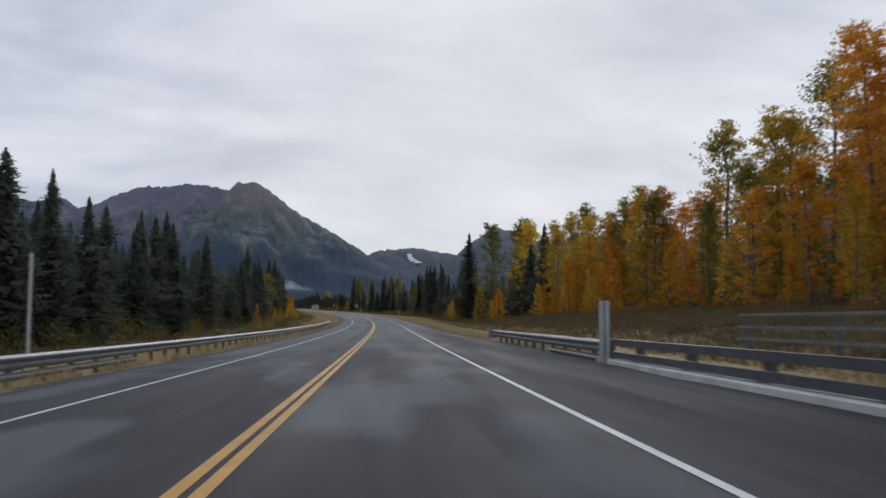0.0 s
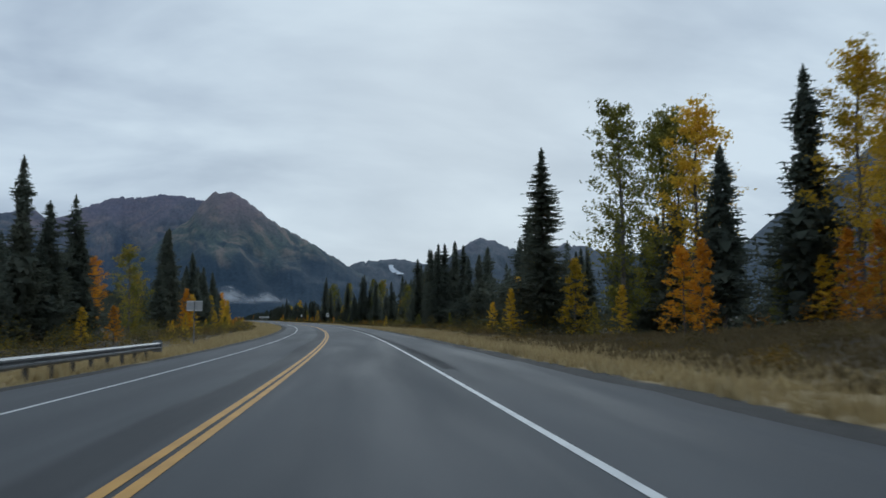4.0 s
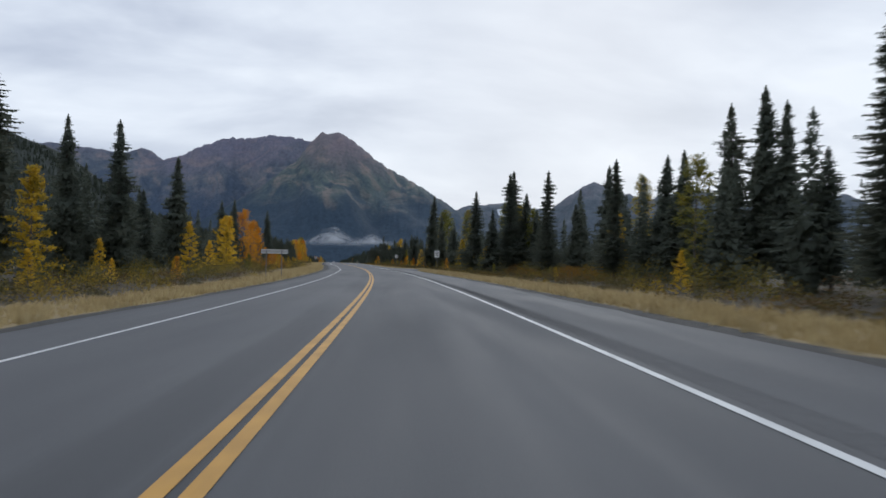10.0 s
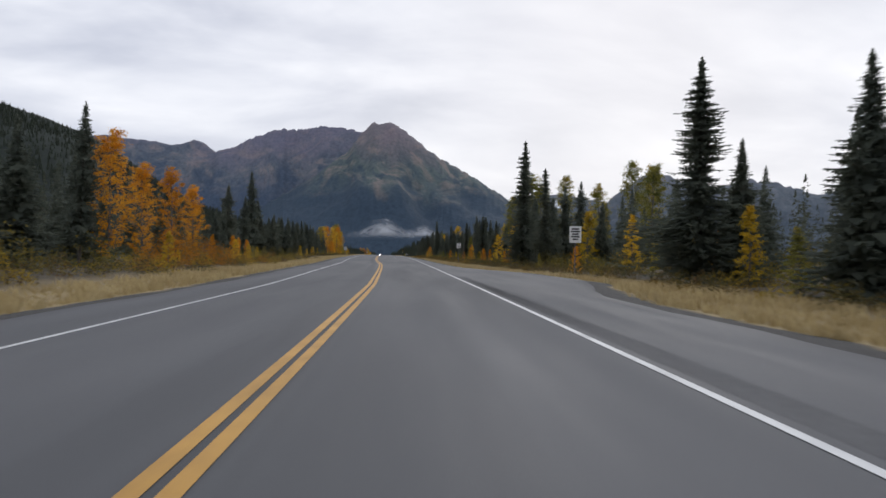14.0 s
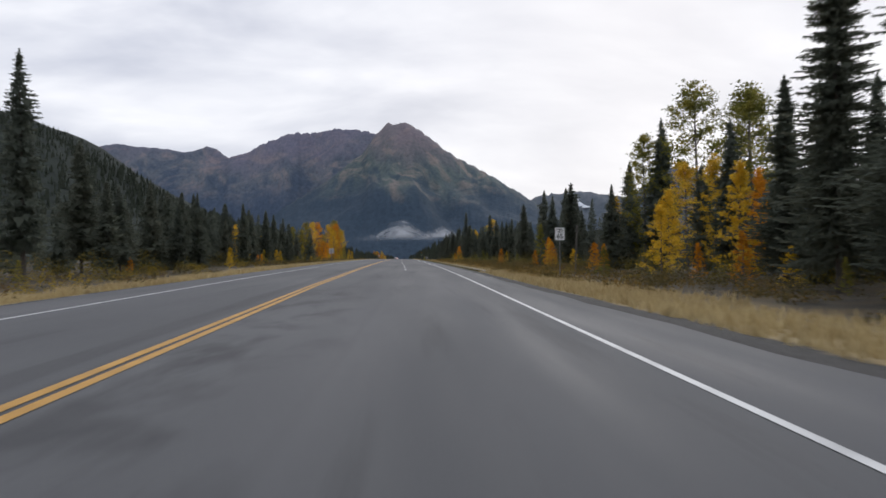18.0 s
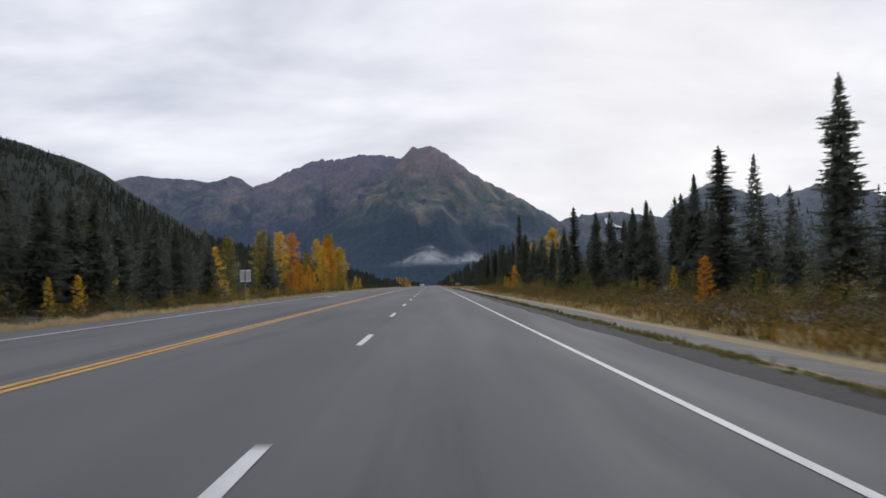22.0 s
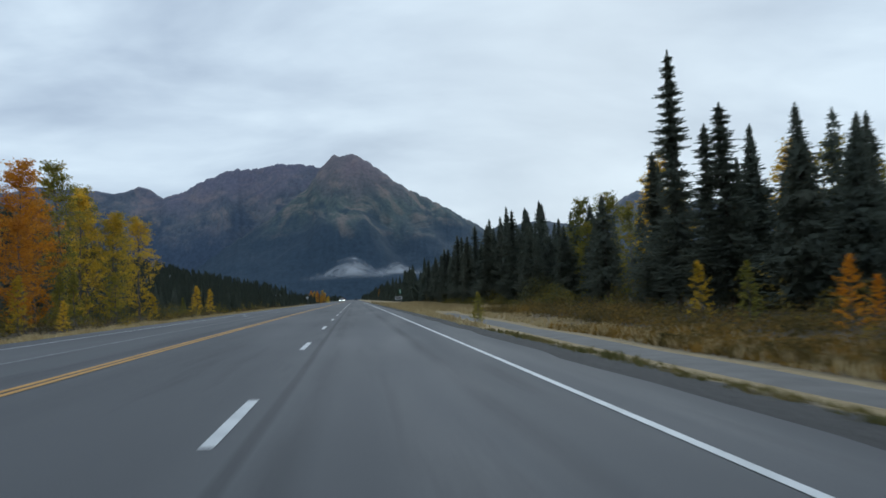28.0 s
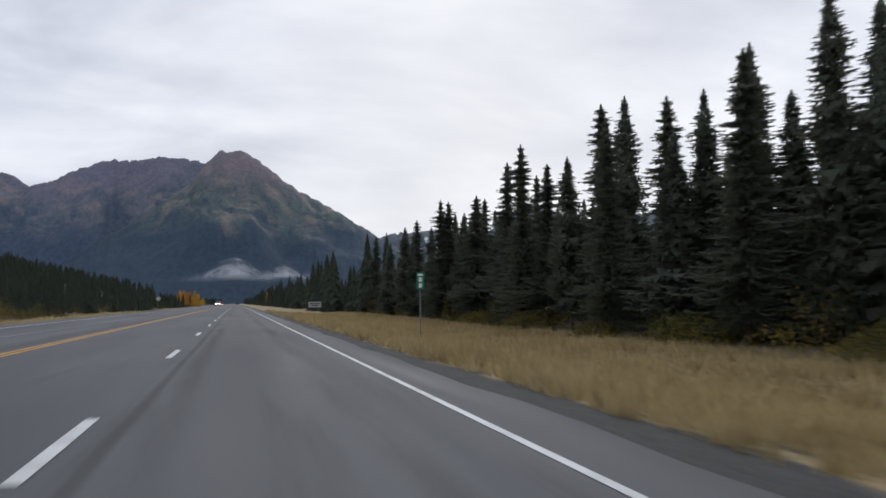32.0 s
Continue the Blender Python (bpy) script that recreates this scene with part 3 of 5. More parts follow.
def line_strip(name, s0, s1, latf, width, mat, label, off=0.0, step=2.0):
    s = np.arange(s0, s1 + 0.1, step)
    c = latf(s) + off
    me = strip(name, s, np.stack([c - width / 2, c + width / 2], 1), 0.006, mat)
    ob = new(name, me)
    ob.parent = road
    return tagged(ob, label)


line_strip("edge_line", -100, 2500, lambda s: s * 0.0, 0.095, WHITE_LINE, "solid white edge line")
line_strip("edge_line", -100, 2500, left_lat, 0.095, WHITE_LINE, "solid white edge line")
line_strip("centre_line", -100, 2500, centre_lat, 0.125, YELLOW_LINE, "solid yellow centre line", -0.098)
line_strip("centre_line", -100, 2500, centre_lat, 0.125, YELLOW_LINE, "solid yellow centre line", 0.098)
dash_me = mesh_from("lane_dash", [(-0.06, -1.52, 0), (0.06, -1.52, 0), (0.065, 0, 0), (0.06, 1.52, 0), (-0.06, 1.52, 0), (-0.065, 0, 0)], [(0, 1, 2, 5), (5, 2, 3, 4)], WHITE_LINE)


arrow_me = mesh_from("turn_arrow", [(-0.12, -1.5, 0), (0.12, -1.5, 0), (0.12, 0.1, 0), (-0.12, 0.35, 0), (0.42, 0.55, 0), (0.30, 0.85, 0), (0.98, 0.75, 0), (0.62, 0.12, 0), (0.52, 0.32, 0)], [(0, 1, 2, 3), (3, 2, 8, 4), (4, 8, 7, 6, 5)], WHITE_LINE)


def dash(s, lat, me=None):
    x, y, z = on_road(s, lat)
    ob = new("turn_arrow" if me else "lane_dash", me or dash_me)
    ob.parent = road
    slope = math.atan(float(np.interp(s, LINE_S, LINE_G)))
    ob.matrix_basis = Matrix.Translation((float(x), float(y), float(z) + 0.007)) @ Euler((slope, -math.atan(float(np.interp(s, BANK_S, BANK))), along(s))).to_matrix().to_4x4()


for k in range(41, 125):
    at = 12.19 * k + 1.5
    dash(at - float(np.interp(at, [500, 528, 536], [2.3, 1.3, 0.0])), float(np.interp(at, [500, 527, 552, 680, 700], [-3.15, -3.35, -3.62, -3.62, -3.68])))
line_strip("lane_line", 690, 860, centre_lat, 0.07, FADED_LINE, "worn white lane line", -2.6)
dash(605, -11.0, arrow_me)
dash(744, -11.2, arrow_me)

# ---- footpath beside the road ----
for s0, s1, l0, l1 in ((18, 112, 6.6, 8.6), (498, 750, 2.95, 5.6)):
    s = np.arange(s0, s1, 2.0)
    mid, half = (l0 + l1) / 2 + 0.15 * np.sin(s * 0.03) + np.interp(s, [690, 735, 764], [0, 0.9, 2.4]), (l1 - l0) / 2 - np.interp(s, [675, 735], [0, 0.15])
    lats = np.stack([mid - half - 0.05 * np.sin(s * 1.1), mid - half / 3, mid + half / 3, mid + half + 0.06 * np.sin(s * 0.8)], 1)
    z = ground_z(np.repeat(s, 4), lats.ravel()) - on_road(np.repeat(s, 4), lats.ravel())[2]
    z = z + 0.05
    tagged(new("footpath", strip("footpath", s, lats, z, PATH_TOP, None, 0.12)), "pale gravelly footpath running beside the highway", "path", kind="structure")

# ---- mountains round the valley, laid out by bearing from the middle of the drive ----
HUB = Vector((-2.0, 399.0))


def relief(p, f):
    return noise.fractal(Vector((p[0] * f, p[1] * f, 3.1)), 1.0, 2.1, 6)


def range_mesh(name, bearings, rises, reach, width, mat, step=0.22, rows=46, rough=0.045, bend=1.1, behind=400, jag=0.0016):
    """Mountain slopes whose crest rises by these tangents at these bearings, reach metres off; they fall towards the valley over width."""
    az = np.arange(bearings[0], bearings[-1], step)
    crest = np.interp(az, bearings, rises) + jag * np.array([noise.noise(Vector((a * 2.3, 7.0, 0))) + 0.9 * noise.noise(Vector((a * 5.1, 2.0, 0))) + 0.5 * noise.noise(Vector((a * 7.0, 5.0, 0))) + 0.8 * (0.3 - abs(noise.noise(Vector((a * 4.4, 9.0, 0))))) for a in az])
    vs, fs = [], []
    for j in range(rows):
        v = j / (rows - 8)
        for a, c in zip(az, crest):
            r = reach - width + width * min(v, 1.0) + behind * max(0.0, v - 1.0) * 5
            x, y = HUB.x + r * math.sin(radians(a)), HUB.y + r * math.cos(radians(a))
            top = c * reach
            k = min(v, 1.0) ** bend if v <= 1 else max(0.0, 1 - (v - 1.0) * 3)
            n = 1 - 2.2 * abs(relief((a * 34, r * 0.22), 0.0045))
            m = relief((x, y), 0.012)
            z = top * k + (n * rough * 4.6 * (1 - k) * k * 2 + m * rough * 0.34 * k) * top
            vs.append((x, y, z - 4))
    n = len(az)
    for j in range(rows - 1):
        for i in range(n - 1):
            fs.append((j * n + i, j * n + i + 1, (j + 1) * n + i + 1, (j + 1) * n + i))
    return mesh_from(name, vs, fs, mat, True)


CREST_AZ = [-47, -36, -29, -24, -20.7, -19.2, -18.2, -16.1, -15.0, -13.5, -12.1]
CREST = [0.10, 0.11, 0.13, 0.135, 0.125, 0.1325, 0.130, 0.1275, 0.124, 0.1325, 0.1205]
tagged(new("mountain_range", range_mesh("mountain_range", CREST_AZ + [-11, -8], CREST + [0.1, 0.03], 4590, 700, HAZED_RIDGE)), "brown mountain range beyond the valley, slate blue haze in its colour", "mountain", kind="structure")
MAIN_AZ = [-19, -15.0, -12.1, -11.0, -9.6, -8.06, -6.7, -5.6, -5.0, -4.3, -3.1, -2.4, -1.2, 0.4, 4, 7]
MAIN = [0.012, 0.083, 0.1195, 0.1255, 0.140, 0.1508, 0.1513, 0.1535, 0.1570, 0.1560, 0.1548, 0.1515, 0.152, 0.146, 0.09, 0.02]
tagged(new("mountain", range_mesh("mountain", MAIN_AZ, MAIN, 4560, 720, HAZED_RIDGE, 0.12, rough=0.04, jag=0.0019)), "long dark mountain ridge with a jagged crest, blue haze in its colour", "mountain", kind="structure")
CONE_AZ = [-13, -10.9, -8.9, -5.8, -3.45, -2.25, -1.78, -1.4, -1.1, -0.5, -0.1, 0.3, 0.8, 1.3, 2.35, 3.9, 5.85, 7.4, 8.9, 10.8, 14.0]
CONE = [0.004, 0.033, 0.058, 0.0925, 0.1235, 0.1500, 0.1580, 0.1638, 0.1630, 0.1648, 0.1635, 0.1600, 0.1540, 0.1478, 0.1332, 0.1160, 0.0980, 0.0805, 0.0640, 0.047, 0.01]
tagged(new("mountain_peak", range_mesh("mountain_peak", CONE_AZ, CONE, 3950, 1250, HAZED_MOUNTAIN, 0.1)), "reddish brown pointed mountain peak with green lower slopes, haze in its colour", "mountain", kind="structure")
RIGHT_AZ = [5, 7.7, 8.9, 10.2, 12.2, 14.9, 15.6, 16.3, 17.6, 18.4, 19.9, 22, 24.2, 25.8, 28.2, 30.2, 32, 34.2, 38, 44]
RIGHT = [0.02, 0.064, 0.0755, 0.0775, 0.0785, 0.070, 0.080, 0.0905, 0.1055, 0.105, 0.094, 0.0865, 0.098, 0.0915, 0.079, 0.086, 0.0885, 0.088, 0.06, 0.01]
tagged(new("far_mountain_range", range_mesh("far_mountain_range", RIGHT_AZ, RIGHT, 4560, 1100, HAZY_FAR_MOUNTAIN, 0.18, rough=0.09, jag=0.0024)), "far mountains beyond the trees, pale blue grey haze in their colour", "mountain", kind="structure")


def side_mountain():
    """A rounded mountain close on the driver's side."""
    vs, fs, n = [], [], 48
    for j in range(n):
        for i in range(n):
            x, y = 500 + 1700 * i / (n - 1), 700 + 1500 * j / (n - 1)
            d = math.hypot((x - 1450) / 700, (y - 1400) / 600)
            vs.append((x, y, 375 * max(0.0, 1 - d * d) ** 1.2 * (1 + 0.16 * relief((x, y), 0.004)) - 5))
    fs = [(j * n + i, j * n + i + 1, (j + 1) * n + i + 1, (j + 1) * n + i) for j in range(n - 1) for i in range(n - 1)]
    tagged(new("side_mountain", mesh_from("side_mountain", vs, fs, HAZY_FAR_MOUNTAIN, True)), "rounded mountain above the forest, grey haze in its colour", "mountain", kind="structure")


side_mountain()


def glacier():
    vs, fs, n = [], [], 14
    for j in range(7):
        for i in range(n):
            u, v = i / (n - 1), j / 6
            a = 11.15 + 1.75 * u + 0.25 * math.sin(v * 5 + u * 3)
            t = 0.0605 + 0.0105 * v * (0.75 + 0.4 * math.sin(u * 5.2 + 0.6)) - 0.004 * abs(u - 0.4)
            r = 4255 + 120 * v
            vs.append((HUB.x + r * math.sin(radians(a)), HUB.y + r * math.cos(radians(a)), t * r + 6 * noise.noise(Vector((u * 4, v * 4, 0)))))
    for j in range(6):
        for i in range(n - 1):
            if (i in (0, n - 2) and j in (0, 5)) or (i > 9 and j == 5) or (i < 3 and j == 0):
                continue
            fs.append((j * n + i, j * n + i + 1, (j + 1) * n + i + 1, (j + 1) * n + i))
    tagged(new("glacier", mesh_from("glacier", vs, fs, SNOW, True)), "white glacier and snowfield high in a valley", "glacier", kind="structure")


glacier()


def hill_height(x, y):
    crest = np.interp(x, [-1300, -900, -515, -419, -380, -324, -271, -160, -60, 0], [330, 285, 186, 152, 131, 98, 63, 30, 7, -3])
    d = (y - 1450) / np.where(y < 1450, 520.0, 700.0)
    return crest * np.clip(1 - d * d, 0, 1) ** 1.3


def wooded_hill():
    xs, ys = np.linspace(-1300, 0, 80), np.linspace(900, 2150, 60)
    vs = [(x, y, float(hill_height(x, y)) * (1 + 0.10 * relief((x, y), 0.006)) - 2) for y in ys for x in xs]
    n = len(xs)
    fs = [(j * n + i, j * n + i + 1, (j + 1) * n + i + 1, (j + 1) * n + i) for j in range(len(ys) - 1) for i in range(n - 1)]
    tagged(new("wooded_hill", mesh_from("wooded_hill", vs, fs, HILL, True)), "steep hillside covered in dark spruce and autumn brush", "hill", kind="structure")


wooded_hill()


# ---- low cloud lying at the mountain's foot ----
def mist_material():
    m, nt, b = material("mist", 1.0)
    uv = nt.nodes.new("ShaderNodeUVMap")
    uv.uv_map = "mist"
    sp = nt.nodes.new("ShaderNodeSeparateXYZ")
    link(nt, uv.outputs[0], sp.inputs[0])
    co = nt.nodes.new("ShaderNodeTexCoord").outputs["Object"]
    puff = noise_tex(nt, scaled(nt, co, (1.0, 0.6, 1.5)), 0.013, 8, 0.62, 0.9)
    crown = ramp(nt, sp.outputs[0], [(0.0, (0.04, 0.04, 0.04)), (0.16, (0.25, 0.25, 0.25)), (0.40, (0.56, 0.56, 0.56)), (0.57, (0.86, 0.86, 0.86)), (0.70, (0.50, 0.50, 0.50)), (1.0, (0.22, 0.22, 0.22))])
    wisp = math_node(nt, "MULTIPLY", math_node(nt, "SUBTRACT", puff, 0.5), 1.15)
    soft = math_node(nt, "DIVIDE", math_node(nt, "ADD", math_node(nt, "SUBTRACT", crown, sp.outputs[1]), wisp), 0.5, True)
    foot = ramp(nt, sp.outputs[1], [(0.0, (0, 0, 0)), (0.30, (1, 1, 1))], "EASE")
    ends = ramp(nt, sp.outputs[0], [(0.0, (0, 0, 0)), (0.18, (1, 1, 1)), (0.80, (1, 1, 1)), (1.0, (0, 0, 0))])
    lid = ramp(nt, sp.outputs[1], [(0.82, (1, 1, 1)), (0.98, (0, 0, 0))])
    alpha = math_node(nt, "MULTIPLY", math_node(nt, "MULTIPLY", soft, foot), math_node(nt, "MULTIPLY", ends, lid))
    alpha = math_node(nt, "MULTIPLY", alpha, 0.74)
    b.inputs["Base Color"].default_value = (0.82, 0.85, 0.9, 1)
    b.inputs["Specular IOR Level"].default_value = 0.0
    tr = nt.nodes.new("ShaderNodeBsdfTranslucent")
    tr.inputs[0].default_value = (0.82, 0.85, 0.9, 1)
    both = nt.nodes.new("ShaderNodeMixShader")
    both.inputs[0].default_value = 0.5
    link(nt, b.outputs[0], both.inputs[1])
    link(nt, tr.outputs[0], both.inputs[2])
    clear = nt.nodes.new("ShaderNodeBsdfTransparent")
    mx = nt.nodes.new("ShaderNodeMixShader")
    link(nt, alpha, mx.inputs[0])
    link(nt, clear.outputs[0], mx.inputs[1])
    link(nt, both.outputs[0], mx.inputs[2])
    link(nt, mx.outputs[0], nt.nodes["Material Output"].inputs["Surface"])
    return m


MIST = mist_material()


def mist_bank(a0, a1, z0, z1, r, label):
    """A lens of thin cloud: a bowed, leaning sheet over the valley."""
    vs, fs, uv, n, rows = [], [], [], 24, 8
    for j in range(rows):
        for i in range(n):
            u, v = i / (n - 1), j / (rows - 1)
            rr = r + 260 * v + 60 * math.sin(u * 9) + 150 * (u - 0.5) ** 2
            a = a0 + (a1 - a0) * u
            vs.append((HUB.x + rr * math.sin(radians(a)), HUB.y + rr * math.cos(radians(a)), z0 + (z1 - z0) * v))
            uv.append((u, v))
    for j in range(rows - 1):
        for i in range(n - 1):
            fs.append((j * n + i, j * n + i + 1, (j + 1) * n + i + 1, (j + 1) * n + i))
    me = mesh_from("mist_bank", vs, fs, MIST, True)
    lay = me.uv_layers.new(name="mist")
    for lp in me.loops:
        lay.data[lp.index].uv = uv[lp.vertex_index]
    ob = tagged(new("mist_bank", me), label, "mist", kind="structure")
    ob.visible_shadow = False
    return ob


mist_bank(-4.3, 2.6, 52, 142, 2480, "white low cloud hanging at the mountain's foot")
mist_bank(-0.6, 4.6, 56, 112, 2440, "thin streak of white low cloud")


# ---- trees ----
def skirts(rng, layers, sides, spread, bare, lean, core):
    """Overlapping jagged skirts of boughs up a spruce one metre high."""
    tri = []
    for w in range(layers):
        t = bare + (0.97 - bare) * w / layers
        r = core * (1.0 - 0.3 * t) * spread * (1 - t) ** 0.85 * rng.uniform(0.8, 1.15) * (0.7 + 0.3 * min(1.0, (t - bare) / 0.15 + 0.2)) + 0.004
        top = min(t + 1.9 * (0.97 - bare) / layers + 0.02, 1.0)
        apex = (lean[0] * top, lean[1] * top, top)
        off = rng.uniform(0, 6.28)
        ring = []
        for k in range(sides):
            q = r * (rng.uniform(0.95, 1.25) if k % 2 else rng.uniform(0.45, 0.75))
            a = off + 6.283 * (k + rng.uniform(-0.25, 0.25)) / sides
            ring.append((math.cos(a) * q, math.sin(a) * q, t - (0.35 * q if k % 2 else 0.0) - rng.uniform(0, 0.012)))
        for k in range(sides):
            tri += [apex, ring[k], ring[(k + 1) % sides]]
    return tri


def spruce_parts(seed, count, spread, bare, power=0.8, seg=4, inner=700, gaps=0.25, cap=0.023, tiers=0):
    """Trunk (vertices, faces) and needle triangles of a spruce one metre high: boughs spiral up the trunk at uneven lengths, droop and lift at their tips, and carry hanging twigs."""
    rng = random.Random(seed)
    lean = (rng.uniform(-0.014, 0.014), rng.uniform(-0.014, 0.014))
    trunk = tube_points([(lean[0] * t, lean[1] * t, t) for t in (-0.03, 0.02, 0.3, 0.65, 0.985)], (0.016, 0.0125, 0.010, 0.006, 0.0012), 6)
    drift = seed * 3.7

    def girth(t, a):
        """How far the foliage reaches at height t towards a."""
        body = (1 - t) ** power * (0.55 + 0.45 * min(1.0, (t - bare) / 0.2 + 0.1))
        clumps = 1 + gaps * 1.5 * noise.noise(Vector((math.cos(a) * 0.9 + drift, math.sin(a) * 0.9, t * 9.0))) + gaps * 1.3 * noise.noise(Vector((drift, 5.0, t * 21.0)))
        return spread * body * max(0.3, clumps) + 0.008

    tri = []
    for i in range(inner):
        t = bare + (0.97 - bare) * rng.random() ** 1.25
        a = rng.uniform(0, 6.283)
        r = girth(t, a) * rng.uniform(0.12, 0.62)
        r *= 0.62 if tiers else 1.0
        c = (lean[0] * t + math.cos(a) * r, lean[1] * t + math.sin(a) * r, t)
        q = min(1.05 * cap, 0.007 + 0.15 * girth(t, a)) * rng.uniform(0.7, 1.3)
        b0 = a + rng.uniform(0.8, 2.3)
        tri += [(c[0] + math.cos(b0) * q, c[1] + math.sin(b0) * q, t + 0.3 * q), (c[0] - math.cos(b0) * q, c[1] - math.sin(b0) * q, t + 0.2 * q), (c[0] + math.cos(a) * q * 0.5, c[1] + math.sin(a) * q * 0.5, t - q * rng.uniform(0.8, 1.6))]
    for i in range(count):
        t = bare + (0.985 - bare) * min(1.0, max(0.0, ((i + rng.uniform(-4, 4)) / count))) ** 1.08
        a = i * 2.39996 + rng.uniform(-0.5, 0.5)
        r = girth(t, a) * rng.uniform(0.66, 1.12)
        if tiers:
            level = round((t - bare) * tiers)
            t = min(0.985, bare + (level + rng.gauss(0, 0.17) + 0.4 * noise.noise(Vector((level * 3.3, drift, math.cos(a))))) / tiers)
            r *= (0.78 + 0.5 * (0.5 + 0.5 * math.sin(level * 12.9 + seed))) * rng.uniform(0.75, 1.1)
        if rng.random() < 0.05:
            r *= 1.22
        ca, sa = math.cos(a), math.sin(a)
        drop = r * rng.uniform(0.30, 0.75) * (1.15 - 1.05 * t)
        wide = r * rng.uniform(0.12, 0.23) + 0.003
        px, py = lean[0] * t, lean[1] * t
        bits = max(2, min(seg + 2, int(seg * 0.5 + r / (1.3 * cap))))
        wide = min(wide, cap)
        for j in range(bits):
            u0 = 0.12 + 0.88 * (j + rng.uniform(-0.1, 0.3)) / bits
            u1 = min(u0 + 1.05 / bits, 1.04)
            z0, z1 = (t - drop * u ** 0.8 + 0.45 * drop * u ** 3 for u in (u0, u1))
            p0, p1 = (px + ca * r * u0, py + sa * r * u0, z0), (px + ca * r * u1, py + sa * r * u1, z1)
            wd = wide * (1.15 - 0.55 * u1) * rng.uniform(0.6, 1.3)
            for sgn in (-1, 1):
                ahead = wd * rng.uniform(0.1, 0.8)
                tri += [p0, p1, (p1[0] - sa * wd * sgn + ca * ahead, p1[1] + ca * wd * sgn + sa * ahead, z1 - wd * rng.uniform(0.15, 0.8))]
            k = rng.uniform(-0.4, 0.4) * wd
            tri += [p0, p1, (0.5 * (p0[0] + p1[0]) - sa * k, 0.5 * (p0[1] + p1[1]) + ca * k, z1 - wd * rng.uniform(0.7, 1.5))]
    for k in range(26):
        a, z = k * 2.4, 0.93 + 0.068 * k / 26
        q = 0.004 + 0.17 * (1.0 - z) * rng.uniform(0.6, 1.3)
        tri += [(lean[0], lean[1], min(z + 0.016, 1.0)), (lean[0], lean[1], z - 0.008), (lean[0] + q * math.cos(a), lean[1] + q * math.sin(a), z + rng.uniform(-0.002, 0.008))]
    tri += [(lean[0] - 0.0025, lean[1], 0.96), (lean[0] + 0.0025, lean[1], 0.96), (lean[0], lean[1], 1.0)]
    return trunk, np.array(tri, dtype=np.float32)


def broadleaf_parts(seed, leaves, width, bare, size, limbs=16, clump=0.021, bushy=False):
    """Trunk and limbs, and leaf triangles, of a broadleaf tree one metre high: limbs climb off the trunk, twigs off the limbs, leaves sit along the twigs."""
    rng = random.Random(seed)
    nrng = np.random.RandomState(seed)
    bend = [(0.0, 0.0)]
    for i in range(6):
        bend.append((bend[-1][0] + rng.uniform(-0.014, 0.014), bend[-1][1] + rng.uniform(-0.014, 0.014)))
    hs = (-0.03, 0.12, 0.3, 0.5, 0.68, 0.84, 0.97)
    vs, fs = tube_points([(b[0], b[1], h) for b, h in zip(bend, hs)], (0.013, 0.0105, 0.009, 0.0075, 0.0055, 0.0035, 0.001), 6)
    twigs = []

    def limb(pts, radii, sides):
        v2, f2 = tube_points(pts, radii, sides)
        fs.extend(tuple(q + len(vs) for q in f) for f in f2)
        vs.extend(v2)

    for i in range(limbs):
        h = bare + (0.93 - bare) * ((i + rng.random()) / limbs) ** 0.9
        root = (float(np.interp(h, hs, [b[0] for b in bend])), float(np.interp(h, hs, [b[1] for b in bend])), h)
        k = (h - bare) / (1 - bare)
        full = (1 - k) ** 1.05 + 0.04 if bushy else 0.35 + 2.6 * k if k < 0.25 else (1 - (k - 0.25) / 0.75) ** 0.75 + 0.12
        reach = width * full * rng.uniform(0.6, 1.12)
        a = i * 2.4 + rng.uniform(-0.5, 0.5)
        lift = reach * (rng.uniform(0.05, 0.55) if bushy else rng.uniform(0.45, 1.15))
        tip = (root[0] + math.cos(a) * reach, root[1] + math.sin(a) * reach, min(h + lift, 0.985))
        mid = (root[0] + math.cos(a) * reach * 0.5, root[1] + math.sin(a) * reach * 0.5, h + lift * 0.36)
        limb([root, mid, tip], (0.0042 * (1.2 - h), 0.0028 * (1.2 - h), 0.0007), 4)
        for u in (0.3, 0.45, 0.6, 0.72, 0.85, 1.0):
            c = [mid[j] + (tip[j] - mid[j]) * (u - 0.5) * 2 if u > 0.5 else root[j] + (mid[j] - root[j]) * u * 2 for j in range(3)]
            ta = a + rng.uniform(-1.3, 1.3)
            tl = rng.uniform(0.4, 1.0) * min(0.085, 0.03 + reach * 0.4)
            twigs.append((*c, math.cos(ta) * tl, math.sin(ta) * tl, tl * rng.uniform(-0.35, 0.9)))
    for i in range(limbs // 2):
        h = rng.uniform(0.78, 0.97)
        ta = rng.uniform(0, 6.28)
        tl = rng.uniform(0.02, 0.05) * (1.25 - h) * (1.6 if bushy else 3)
        twigs.append((bend[-1][0], bend[-1][1], h, math.cos(ta) * tl, math.sin(ta) * tl, min(tl, 1.0 - h)))
    twigs = np.array(twigs)
    share = nrng.uniform(0.1, 1.0, len(twigs)) ** 1.3
    pick = nrng.choice(len(twigs), leaves, p=share / share.sum())
    along_twig = nrng.uniform(0, 1, (leaves, 1)) ** 0.7
    cen = twigs[pick, :3] + twigs[pick, 3:] * along_twig + nrng.normal(0, clump, (leaves, 3)) * np.array([1.2, 1.2, 0.62])
